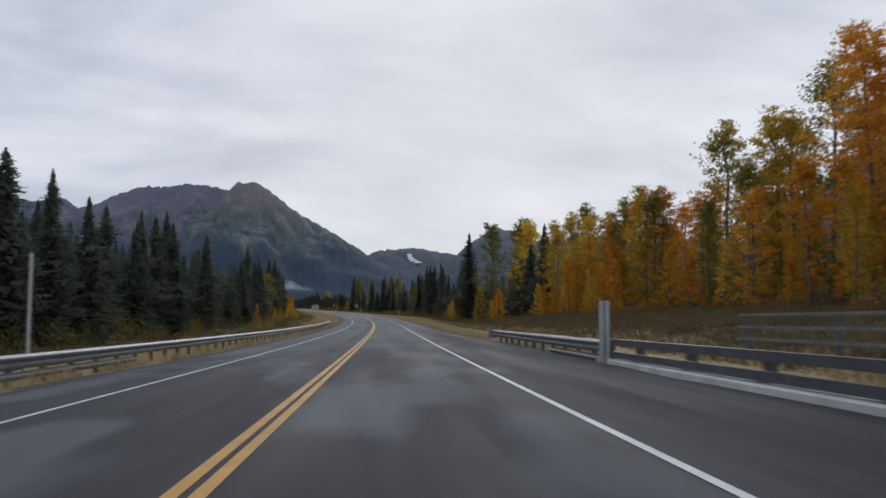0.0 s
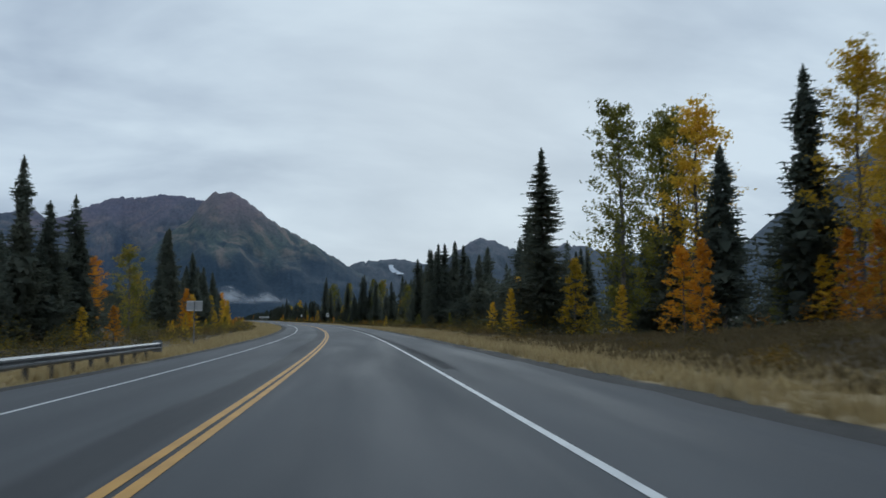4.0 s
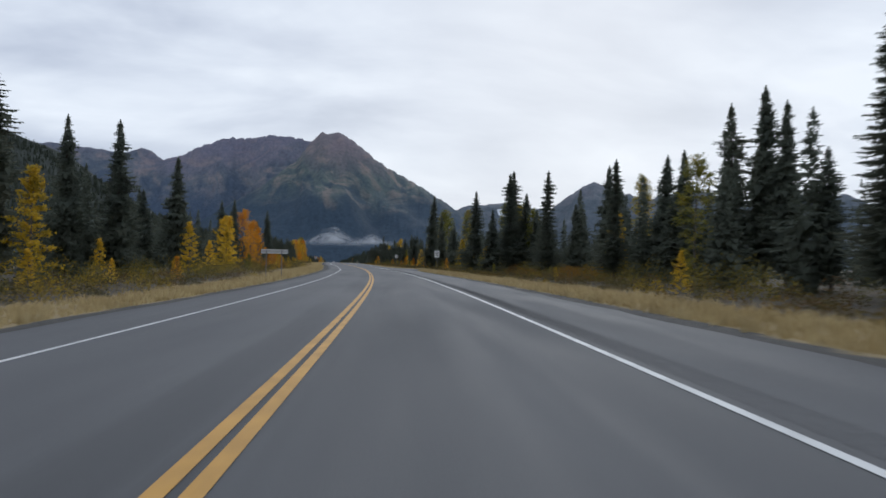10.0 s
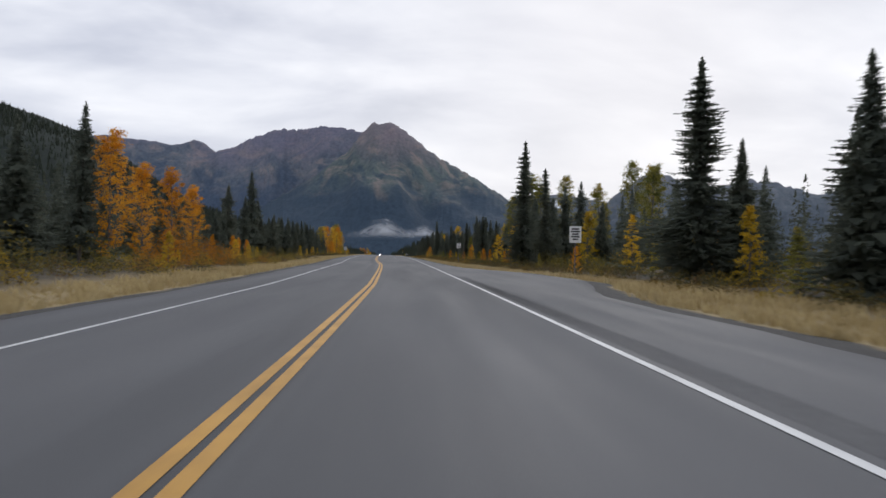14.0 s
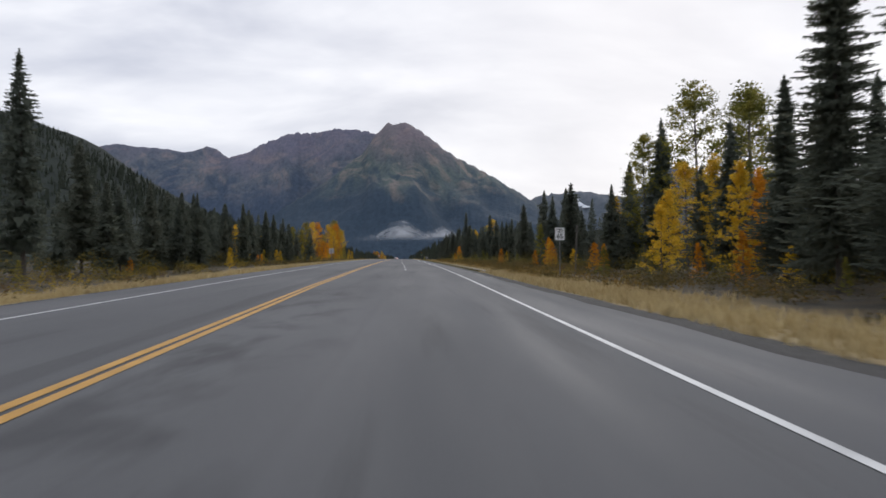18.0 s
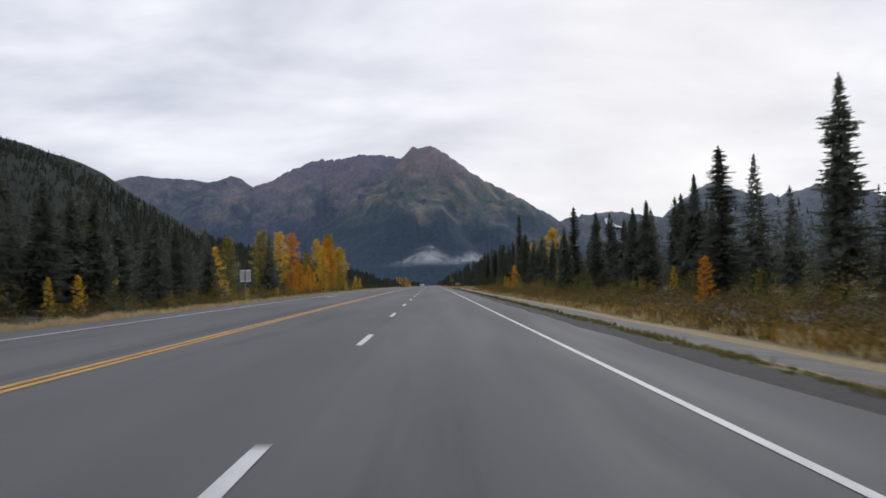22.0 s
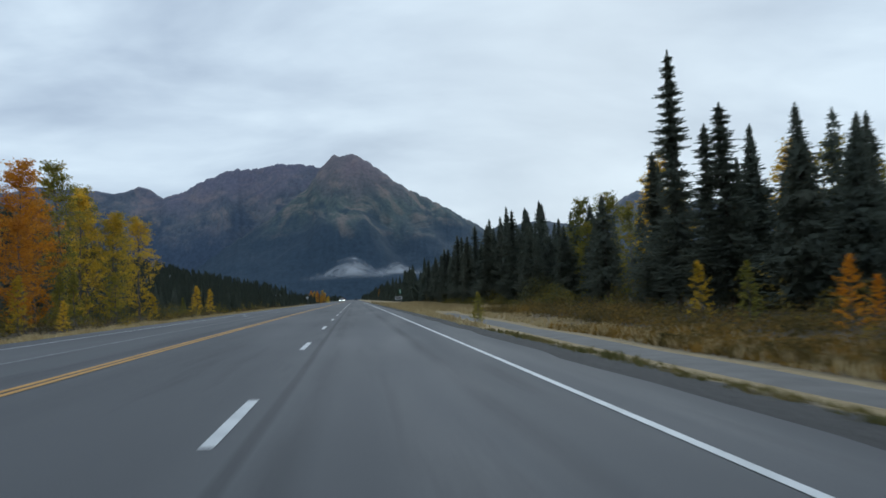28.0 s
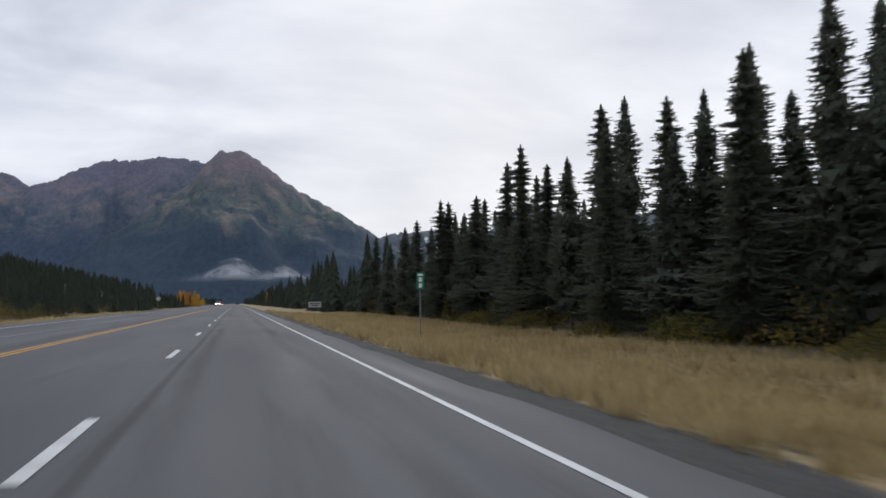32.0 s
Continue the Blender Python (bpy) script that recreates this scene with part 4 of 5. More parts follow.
    cen[:, 2] = np.where(cen[:, 2] > 1.0, 1.0 - nrng.uniform(0, 0.06, leaves), np.maximum(cen[:, 2], 0.02 if bushy else bare * 0.6))
    u = nrng.normal(0, 1, (leaves, 3))
    u /= np.linalg.norm(u, axis=1, keepdims=True)
    v = np.cross(u, nrng.normal(0, 1, (leaves, 3)))
    v /= np.linalg.norm(v, axis=1, keepdims=True)
    sz = (size * nrng.uniform(0.6, 1.35, leaves))[:, None]
    quad = np.stack([cen - u * sz, cen + u * sz * 0.8 + v * sz * 0.75, cen + u * sz * 0.8 - v * sz * 0.75], 1)
    return (vs, fs), quad.reshape(-1, 3).astype(np.float32)


def tree_kind(name, label, category, group, trunk, crown_pts, per, bark, leaf):
    root = tagged(new(name), label, category, group)
    part("trunk", mesh_from("trunk", trunk[0], trunk[1], bark, True), root)
    part("crown", tris_mesh("crown", crown_pts, leaf, per), root)
    return {"root": root, "used": False}


def plant(kind, s, lat, h, turn, fat=1.0, sink=0.05):
    p = place(s, lat, -sink)
    h -= float(meadow_rise(s, lat))
    m = Matrix.Translation(p) @ Matrix.Rotation(turn, 4, "Z")
    if kind["used"]:
        own = kind["root"].scale
        return copy_thing(kind["root"], m @ Matrix.Diagonal((h * fat / own.x, h * fat / own.y, h / own.z, 1)))
    kind["used"] = True
    kind["root"].matrix_basis = m @ Matrix.Diagonal((h * fat, h * fat, h, 1))
    return kind["root"]


SPRUCES = []
SPRUCE_LABEL = "dark green narrow spruce tree with drooping boughs at the forest edge"
for i, (count, sp, bare, pw, gaps) in enumerate(((640, 0.200, 0.04, 0.98, 0.32), (640, 0.172, 0.08, 0.86, 0.40), (640, 0.215, 0.03, 1.05, 0.36), (600, 0.152, 0.14, 0.74, 0.48), (470, 0.185, 0.15, 0.86, 0.55), (640, 0.167, 0.11, 0.82, 0.45))):
    tr, tri = spruce_parts(11 + i, count, sp, bare, pw, 4, 420 if i == 4 else 900, gaps)
    SPRUCES.append(tree_kind("spruce_tree", SPRUCE_LABEL, "tree", "spruces beside the road", tr, tri, 3, BARK, SPRUCE))

# finer boughs for the tall ones that stand near the road
TALL_SPRUCES = []
for i, (count, sp, bare, pw, gaps, tiers) in enumerate(((1250, 0.210, 0.06, 0.95, 0.42, 34), (1150, 0.165, 0.10, 0.84, 0.55, 30), (1150, 0.178, 0.12, 0.90, 0.50, 27))):
    tr, tri = spruce_parts(81 + i, count, sp, bare, pw, 6, 900, gaps, 0.0125, tiers)
    TALL_SPRUCES.append(tree_kind("spruce_tree", "tall dark green spruce tree with ragged drooping boughs near the road", "tree", "spruces beside the road", tr, tri, 3, BARK, SPRUCE))


def broadleaf_kinds(leaf, colour, group):
    tall, young = [], []
    for i in range(2):
        tr, q = broadleaf_parts(31 + i + len(group), 7200, 0.170 - 0.03 * i, 0.07, 0.0066, 44, 0.0135)
        tall.append(tree_kind("birch_tree", f"tall pale-trunked birch tree with {colour} autumn leaves", "tree", group, tr, q, 3, PALE_BARK, leaf))
    for i in range(2):
        tr, q = broadleaf_parts(51 + i + len(group), 2900, 0.29 - 0.07 * i, 0.03, 0.0118, 34, 0.016, True)
        young.append(tree_kind("young_birch_tree", f"young bushy birch with {colour} autumn leaves", "tree", group, tr, q, 3, PALE_BARK, leaf))
    return tall, young


KINDS = {"Y": broadleaf_kinds(YELLOW, "yellow", "yellow birches"), "O": broadleaf_kinds(ORANGE, "orange", "orange birches"),
         "G": broadleaf_kinds(GREENISH, "green and yellow", "turning birches")}
pick = random.Random(5)


def spruces(rows):
    for s, lat, h in rows:
        k = SPRUCES[pick.choice((1, 3, 4, 5)) if h > 13 else pick.randrange(6)]
        if h > 11 and abs(lat) < 21:
            k = TALL_SPRUCES[0 if h > 18 else 1 + int(s) % 2]
        plant(k, s, lat, h, pick.uniform(0, 6.28), pick.uniform(0.92, 1.25) * (0.98 if h > 13 else 1.08 if h > 9 else 1.2))


def birches(tone, rows):
    for s, lat, h in rows:
        tall, young = KINDS[tone]
        k = (tall if h > 8.6 else young)[pick.randrange(2)]
        plant(k, s, lat, h, pick.uniform(0, 6.28), pick.uniform(0.85, 1.15))


# trees along the driver side's edge of the forest
spruces([(110, 29, 15.0), (147, 27, 18.2), (159, 27, 15.6), (174, 28, 12.0), (168, 27, 12.4), (164, 28.5, 12.0), (178, 29, 11.5), (181, 22, 8.6), (182, 31, 9.5), (189, 26, 9.8), (192, 31, 14.3), (196, 21, 14.5), (205, 22, 12.5), (211, 21, 6.9), (212, 18, 10.7), (222, 18.5, 11.0), (244, 26.7, 14.9), (229, 19, 13.8), (258, 30, 15.7), (235, 23, 9.8), (254.5, 24.8, 13.4), (245, 25, 10.0), (250.5, 22, 16.5), (249, 46.4, 15.4), (250, 41.3, 12.5), (245.5, 18, 15.6), (247, 19.4, 15.7), (250, 17.4, 14.7), (255, 19, 14.9), (258, 21, 13.8), (260, 19, 9.9), (261, 22, 10.8), (263.5, 17, 14.0), (279.5, 20.2, 13.8), (304.5, 28.2, 14.6)])
spruces([(291, 24, 9.0), (307, 27.7, 16.3), (313.5, 28.1, 16.3), (318.5, 25.6, 12.5), (323.5, 25.8, 12.7), (322, 20, 12.1), (352, 28.8, 15.3), (350.5, 29.6, 14.1), (363.5, 28.2, 10.8), (344, 22, 9.3), (351, 20, 14.0), (365, 23, 9.7), (370, 23, 10.3), (374, 22, 13.2), (371, 19, 16.0), (373.5, 20, 16.7), (372.5, 16.3, 10.5), (394, 20, 9.8), (404, 24, 6.0), (456, 17.9, 14.2), (448, 24, 9.0), (462, 22, 12.3), (465, 25, 8.5), (472, 26.5, 13.9), (466, 16.2, 16.7), (483, 24, 12.0), (483, 21, 11.8), (486, 20, 12.6), (490, 22, 12.6), (502, 23, 12.7)])
spruces([(508, 23, 9.6), (529, 20, 9.7), (532, 27, 18.0), (528, 25.5, 16.3), (539, 25, 13.3), (547, 19, 11.7), (558, 23, 8.5), (562, 23, 11.3), (565, 22, 12.3), (571, 21, 11.4), (575, 24, 9.0), (580, 21, 13.2), (596, 20, 11.6), (602, 22, 7.6), (607, 23, 8.6), (609, 22, 11.1), (615, 22, 9.6), (616, 23, 10.0), (622, 21, 10.2), (624, 20, 9.6), (633, 22, 8.9), (636, 23, 7.5), (636, 22, 9.1), (637, 21, 7.8), (640, 21, 10.2), (644, 20, 10.6), (650, 21, 10.0), (660, 22, 7.5), (664, 20.4, 13.4), (660, 18.3, 10.1), (634, 23.5, 8.8), (677, 23, 5.5), (679, 22, 8.1)])
spruces([(691, 21, 4.1), (692, 20, 5.1), (729, 36.7, 11.9), (720.5, 27.3, 11.5), (718, 25, 10.8), (720, 24, 5.4), (724, 24, 8.5), (724, 19, 11.7), (726, 22, 9.8), (728, 24, 12.2), (740, 22, 11.6), (751, 21, 10.5), (757, 22, 8.5), (765, 24, 8.8), (774, 23, 9.6), (780, 20, 9.9), (783, 21, 10.8), (785, 22, 11.0), (786, 21, 10.9), (794.5, 25.3, 14.5), (790, 22, 13.1), (791, 20, 13.3), (791, 24, 11.0), (801, 26.4, 15.6), (793, 23, 11.1), (804, 24.8, 14.9), (798, 23, 12.5), (809, 21.7, 14.4), (803.5, 21.6, 15.3), (801, 31.5, 13.7)])
spruces([(805.5, 18.7, 12.8), (812, 21, 12.9), (814, 20, 12.9), (823.5, 22.3, 15.2), (820, 19, 13.7), (815, 16.9, 11.9), (827, 18, 11.3), (829, 17, 13.0), (838, 19, 13.3), (844, 18, 11.3), (848, 20, 11.5), (853, 18, 11.8), (853, 17, 12.0), (868, 18, 11.4), (870, 17, 10.8), (892, 17, 11.2)])
birches("Y", [(44, 23, 8.8), (62, 29, 17.6), (63, 28, 18.2), (112, 28, 16.3), (115, 27, 16.1), (119, 20, 6.6), (132, 28, 18.8), (143, 28, 18.5), (162, 20, 4.6), (165, 28, 20.7), (172, 19, 7.4), (176, 14, 4.7), (185, 17, 6.2), (187, 18.5, 5.4), (190, 15, 3.6), (195, 21, 8.2), (342, 27, 8.4), (388, 18, 5.0), (407.5, 22, 5.4), (410, 23.5, 5.0), (423, 21, 6.0), (447, 22, 7.8), (479, 17, 2.4), (490, 19, 8.0), (501, 17, 5.9), (503, 22, 10.1), (515, 22, 8.1), (518, 25, 11.2), (535, 17, 2.6), (543, 24, 9.5)])
birches("Y", [(551, 17, 3.9), (599, 17, 2.5), (698, 24, 4.8), (723, 25, 7.4), (733, 30, 12.2), (746, 24, 11.4), (765, 32.1, 16.7)])
birches("O", [(48, 27, 19.5), (51, 24, 11.8), (59, 24, 11.2), (88, 27, 15.9), (95, 27, 15.9), (95, 24, 10.4), (113, 23, 9.8), (143, 18, 6.5), (148, 19, 6.5), (485, 17, 3.2), (493, 17, 2.6), (497, 23, 8.1), (552, 17, 4.4), (690, 13, 1.8), (696.5, 14.1, 5.0), (415, 27, 4.8), (541, 15.5, 3.6), (522, 16.5, 3.2), (582, 13.8, 3.1), (701, 13.3, 2.6), (702, 15, 1.9), (694, -30, 4.4), (699, -28.5, 6.4)])
birches("G", [(55, 28, 19.2), (73, 28, 19.6), (101, 28, 15.3), (106, 29, 17.3), (122, 28, 18.8), (163.5, 20.6, 20.2), (171, 29, 22.0), (173, 28, 22.0), (192, 22, 11.3), (307, 22, 10.5), (372, 23, 10.7), (455, 25, 12.2), (498, 46.4, 19.9), (503.5, 44.6, 21.5), (508, 49.3, 21.6), (364, 37.8, 15.9), (783.5, 31.5, 14.7), (505, 26, 16.3), (528, 36, 21.0), (521, 27, 20.0), (529, 24, 15.9), (565, 18, 6.6), (684, 13, 2.9), (686, 14, 2.7), (690, 26, 4.3), (692, 25, 4.9), (697, 25, 5.6), (701, 24, 5.3), (707, 25, 6.3), (725, 31, 9.6), (727.5, 29.5, 11.4), (741, 24, 10.0), (753, 24, 10.1), (771, 25, 9.7)])
birches("G", [(774, 25, 13.0)])
# trees along the far side's edge of the forest
spruces([(54, -26, 12.8), (64, -27, 8.4), (66, -30, 9.0), (75, -27, 12.0), (83, -26, 12.5), (96, -27, 14.0), (109, -28, 10.0), (123, -29, 10.8), (168, -28, 15.7), (179, -27, 14.0), (217, -26, 9.8), (231, -27, 16.5), (242, -29, 17.0), (258, -28, 10.6), (262, -28, 12.6), (264, -27, 15.4), (275, -26, 13.3), (283, -27, 10.8), (289, -27, 13.2), (301, -29, 15.0), (317, -30, 14.3), (322, -27, 14.8), (332, -29, 7.8), (343, -30, 10.1), (352, -28, 15.0), (382, -27, 11.3), (398, -29, 10.7), (408.5, -28.7, 13.5), (469, -31, 7.6), (476, -28, 10.6)])
spruces([(482, -32, 12.7), (496, -30, 16.5), (509, -31, 11.7), (525, -30, 9.5), (539, -33, 8.8), (541, -31, 9.5), (547, -31, 9.8), (559, -32, 8.0), (574, -32, 5.8), (591, -32, 10.3), (600, -33, 9.9), (616, -33, 8.8), (627, -33, 6.7), (633, -33, 6.7), (688, -34, 10.2), (738, -33, 10.7)])
birches("Y", [(272, -30.5, 8.4), (266, -29.5, 6.5), (221, -22, 5.9), (281, -24, 4.6), (300, -26, 8.3), (307, -24, 3.5), (327, -23, 2.1), (339, -24, 6.2), (359, -25, 4.5), (368, -24, 6.4), (371, -24, 8.4), (378, -26, 8.6), (583, -33, 6.2), (583, -25, 2.5), (589, -34, 7.3), (590, -33, 7.1), (592, -27, 3.0), (604, -31, 7.5), (641, -26, 1.8), (651, -33, 7.7), (694, -32, 12.4), (728, -27, 4.0), (743, -31, 13.5), (766, -31, 14.6), (786, -30, 13.8), (814, -28, 5.1), (821, -27, 4.7)])
birches("O", [(150, -24, 3.8), (237, -40, 12.6), (234, -38.5, 10.5), (215, -22, 6.3), (410, -27, 11.8), (416, -26, 9.6), (429, -27, 10.6), (435, -24, 3.5), (438, -27, 9.3), (447, -24, 3.7), (451, -24, 3.3), (457, -24, 3.3), (564, -25, 1.8), (572, -27, 1.8), (656, -25, 1.8), (700, -28, 4.0), (705, -31, 12.7), (712, -28, 4.8), (744, -29, 13.9), (751, -30, 11.7)])
birches("G", [(202, -27, 11.2), (233.5, -32, 9.2), (228, -31.5, 8.0), (238, -30, 7.4), (660, -33, 9.6), (678, -32, 11.8), (752, -27, 5.2), (755, -29, 15.9), (764, -27, 5.6), (769, -31, 15.5), (803, -28, 3.0)])


# a close stand of birches along the meadow, and the autumn trees far down the road
stand = random.Random(23)
for i in range(34):
    s = 34 + 112 * (i + stand.random()) / 34
    birches(stand.choice("OOYYG"), [(s, stand.uniform(25, 34), stand.uniform(12.0, 16.5))])
for i in range(40):
    s = 36 + 112 * (i + stand.random()) / 40
    birches(stand.choice("OOYG"), [(s, stand.uniform(22.5, 28), stand.uniform(5.0, 9.5))])
for i in range(14):
    birches(stand.choice("OOY"), [(1190 + 7 * i, -stand.uniform(21, 32), stand.uniform(3.5, 8.8))])
for i in range(8):
    birches(stand.choice("YYO"), [(1290 + 14 * i, stand.uniform(16, 26), stand.uniform(6, 9))])

for i in range(34):
    plant(SPRUCES[pick.choice((0, 1, 2, 5))], 42 + 4.2 * i + stand.uniform(-2, 2), -stand.uniform(24.5, 33), stand.uniform(8.5, 13), stand.uniform(0, 6.28), stand.uniform(1.0, 1.3))
for i in range(26):
    plant(SPRUCES[pick.randrange(6)], 505 + 5 * i + stand.uniform(-2, 2), -stand.uniform(27.5, 31.5), stand.uniform(6.5, 10), stand.uniform(0, 6.28), stand.uniform(1.0, 1.35))
for i in range(13):
    plant(SPRUCES[pick.choice((0, 1, 2, 5))], 774 + 8 * i + stand.uniform(-2, 2), stand.uniform(22, 28), stand.uniform(8.5, 12), stand.uniform(0, 6.28), stand.uniform(0.95, 1.25))
plant(TALL_SPRUCES[0], 179, 17.9, 19.0, 0.4, 1.12)        # a great broad one on its own
plant(TALL_SPRUCES[0], 393.3, 16.9, 15.1, 0.6, 1.12)        # a broad one in the open
plant(TALL_SPRUCES[1], 272, 20.8, 16.9, 1.1, 0.82)
plant(TALL_SPRUCES[1], 728.5, 18.8, 17.5, 2.0, 0.8)        # a slender one above its neighbours
plant(TALL_SPRUCES[2], 476, 18.1, 21.2, 1.0, 0.85)        # a tall open spruce near the road

birches("G", [(717.5, 3.7, 1.7), (719, 3.9, 1.3)])        # a bush between the road and the path

spruces([(834, 20, 11.5), (841, 21, 10.5), (847, 17.8, 10.0), (857, 19.5, 11.0), (861, 18, 9.8), (865, 20.5, 10.8), (874, 18.5, 10.2), (880, 17, 9.5), (886, 18, 9.8), (822, 17.6, 10.8), (811, 18.6, 10.6), (851, 22.5, 10.5)])
spruces([(722.5, 19.6, 12.6), (716, 20.5, 10.8), (734, 19.5, 11.6), (712, 21, 8.8), (719, 22.5, 9.8)])

# a close clump of autumn birches on the far side
birches("O", [(711, -28.5, 6.2), (741, -27, 9.2), (697, -29, 4.2)])
birches("Y", [(731, -28, 11.0), (737, -26, 4.4), (727, -29.5, 4.7), (706, -27.4, 3.6), (770, -29, 12.5)])
birches("G", [(749, -27.2, 4.8), (724, -31, 9.5), (779, -31, 13.0)])

# saplings standing out of the brush in front of the forest
for side, n in ((1, 24), (-1, 38)):
    for i in range(n):
        s = 150 + 640 * (i + stand.random()) / n
        lat = stand.uniform(13.5, 18.5) if side > 0 else -stand.uniform(19, 25) - (4 if s > 470 else 0)
        if side > 0 and s > 752:        # open grass there
            continue
        birches(stand.choice("YOGG" if side > 0 else "YYOG"), [(s, lat, stand.uniform(1.6, 3.4))])

def woods(name, spots, seed, mat, label, layers=11, sides=10, shapes=()):
    """Many far spruces in one mesh: real boughs, fewer of them."""
    rng = np.random.RandomState(seed)
    kinds = list(shapes) or [np.array(skirts(random.Random(70 + i), layers, sides, 0.19 + 0.02 * (i % 3), 0.03, (0.0, 0.0), 1.0)) for i in range(5)]
    bits = []
    for x, y, z, h in spots:
        k = kinds[rng.randint(len(kinds))]
        a = rng.uniform(0, 6.28)
        c, s = math.cos(a), math.sin(a)
        w = h * rng.uniform(0.95, 1.3)
        bits.append(np.stack([(k[:, 0] * c - k[:, 1] * s) * w + x, (k[:, 0] * s + k[:, 1] * c) * w + y, k[:, 2] * h + z], 1))
    tagged(new(name, tris_mesh(name, np.concatenate(bits), mat)), label, "forest", kind="stuff")


def wood_spots(seed, n, s0, s1, l0, l1, h0, h1):
    rng = np.random.RandomState(seed)
    s, lat = rng.uniform(s0, s1, n), l0 + (l1 - l0) * rng.uniform(0, 1, n) ** 1.4
    x, y, _ = on_road(s, lat)
    return list(zip(x, y, ground_z(s, lat) - 0.1, rng.uniform(h0, h1, n)))


# the second row of spruces, behind the trees at the edge
fill = random.Random(17)
row = []
for side, n in ((1, 120), (-1, 105)):
    for i in range(n):
        s = 30 + (870 - 30) * (i + fill.random()) / n
        if side > 0 and s < 165:
            continue
        if side < 0 and 190 < s < 246:
            continue
        lat = fill.uniform(22, 31) if side > 0 else -fill.uniform(28.5, 38) - (1.5 if s > 480 else 0)
        hgt = fill.uniform(7.5, 11.5)
        if (side < 0 and s > 790) or (side > 0 and 672 < s < 714):
            hgt *= 0.55
        p = place(s, lat)
        row.append((p.x, p.y, p.z - 0.05, hgt))
for side, s0, s1, n, l0, l1, h0, h1 in ((1, 785, 925, 52, 20.5, 30, 8.5, 12.5), (-1, 36, 190, 60, 25.5, 36, 6.5, 10.5)):
    for i in range(n):
        p = place(s0 + (s1 - s0) * (i + fill.random()) / n, side * fill.uniform(l0, l1))
        row.append((p.x, p.y, p.z - 0.05, fill.uniform(h0, h1)))
second = [spruce_parts(27 + i, 190, sp, 0.03, pw, 3, 420, 0.25, 0.036)[1] for i, (sp, pw) in enumerate(((0.21, 0.95), (0.175, 0.78), (0.195, 0.88)))]
woods("second_row_spruces", row, 8, SPRUCE, "dark green spruces crowding behind the forest edge", shapes=second)
spots = wood_spots(1, 1000, 160, 900, 33, 85, 7, 10.5) + wood_spots(2, 1000, -20, 780, -40, -105, 7, 10.5)
spots += wood_spots(3, 220, -20, 160, 34, 80, 9, 13)
plain_kinds = [spruce_parts(37 + i, 36, sp, 0.02, pw, 2, 70, 0.25, 0.045)[1] for i, (sp, pw) in enumerate(((0.21, 0.95), (0.18, 0.75), (0.2, 0.85)))]
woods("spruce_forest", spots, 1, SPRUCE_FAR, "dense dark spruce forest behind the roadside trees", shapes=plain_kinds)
spots = wood_spots(4, 420, 890, 1700, 15, 60, 8, 12.5) + wood_spots(5, 380, 780, 1700, -34, -120, 4.5, 8) + wood_spots(10, 420, 830, 1350, -26, -75, 4.0, 7.0)
spots += wood_spots(6, 200, 1700, 2600, 12, 80, 7, 11) + wood_spots(7, 200, 1700, 2600, -26, -90, 6, 10)
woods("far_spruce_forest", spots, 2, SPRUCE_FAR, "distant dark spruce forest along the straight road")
hr = np.random.RandomState(9)
hx, hy = hr.uniform(-900, -70, 5200), 1060 + 410 * hr.uniform(0, 1, 5200) ** 0.8
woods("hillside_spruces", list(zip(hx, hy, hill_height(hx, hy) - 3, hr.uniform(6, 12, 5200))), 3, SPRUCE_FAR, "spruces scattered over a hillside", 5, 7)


def thicket(name, rows, seed, mat, label, leaf=0.06, count=70):
    """Low brush: heaps of leaves, each heap of its own height and width."""
    rng = np.random.RandomState(seed)
    bits = []
    for s, lat, r, h in rows:
        p = place(s, lat)
        c = rng.normal(0, 1, (count, 3))
        c /= np.linalg.norm(c, axis=1, keepdims=True)
        c *= rng.uniform(0.35, 1.0, (count, 1)) ** 0.5
        c[:, 2] = np.abs(c[:, 2])
        c = c * np.array([r, r, h]) + np.array(p)
        u = rng.normal(0, 1, (count, 3))
        u /= np.linalg.norm(u, axis=1, keepdims=True)
        v = np.cross(u, rng.normal(0, 1, (count, 3)))
        v /= np.linalg.norm(v, axis=1, keepdims=True)
        sz = (leaf * rng.uniform(0.6, 1.5, count))[:, None]
        bits.append(np.stack([c - u * sz, c + u * sz * 0.8 + v * sz * 0.75, c + u * sz * 0.8 - v * sz * 0.75], 1).reshape(-1, 3))
    tagged(new(name, tris_mesh(name, np.concatenate(bits), mat)), label, "bushes", kind="stuff")


def brush_rows(seed, n, s0, s1, l0, l1, r, h):
    rng = random.Random(seed)
    rows = [(rng.uniform(s0, s1), rng.uniform(l0, l1), rng.uniform(0.5, 1.2) * r, rng.uniform(0.4, 1.2) * h) for _ in range(n)]
    return [q for q in rows if not (q[0] > 757 and 0 < q[1] < 15.5)]        # open grass there


thicket("brush", brush_rows(1, 900, 165, 900, 10.5, 22, 1.2, 1.15) + brush_rows(2, 560, -10, 480, -16, -28, 1.2, 1.2) + brush_rows(3, 420, 480, 900, -21, -34, 1.2, 1.1), 4, SHRUB, "mixed brown and olive roadside brush", 0.05, 150)
thicket("tall_brush", brush_rows(11, 420, 150, 900, 15, 23, 1.5, 2.3) + brush_rows(12, 300, -10, 480, -20, -29, 1.5, 2.3) + brush_rows(13, 240, 480, 900, -25, -35, 1.5, 2.2) + brush_rows(14, 160, 860, 1250, -27, -46, 2.2, 1.8), 14, ALDER, "olive and yellow alder brush at the forest edge", 0.062, 170)
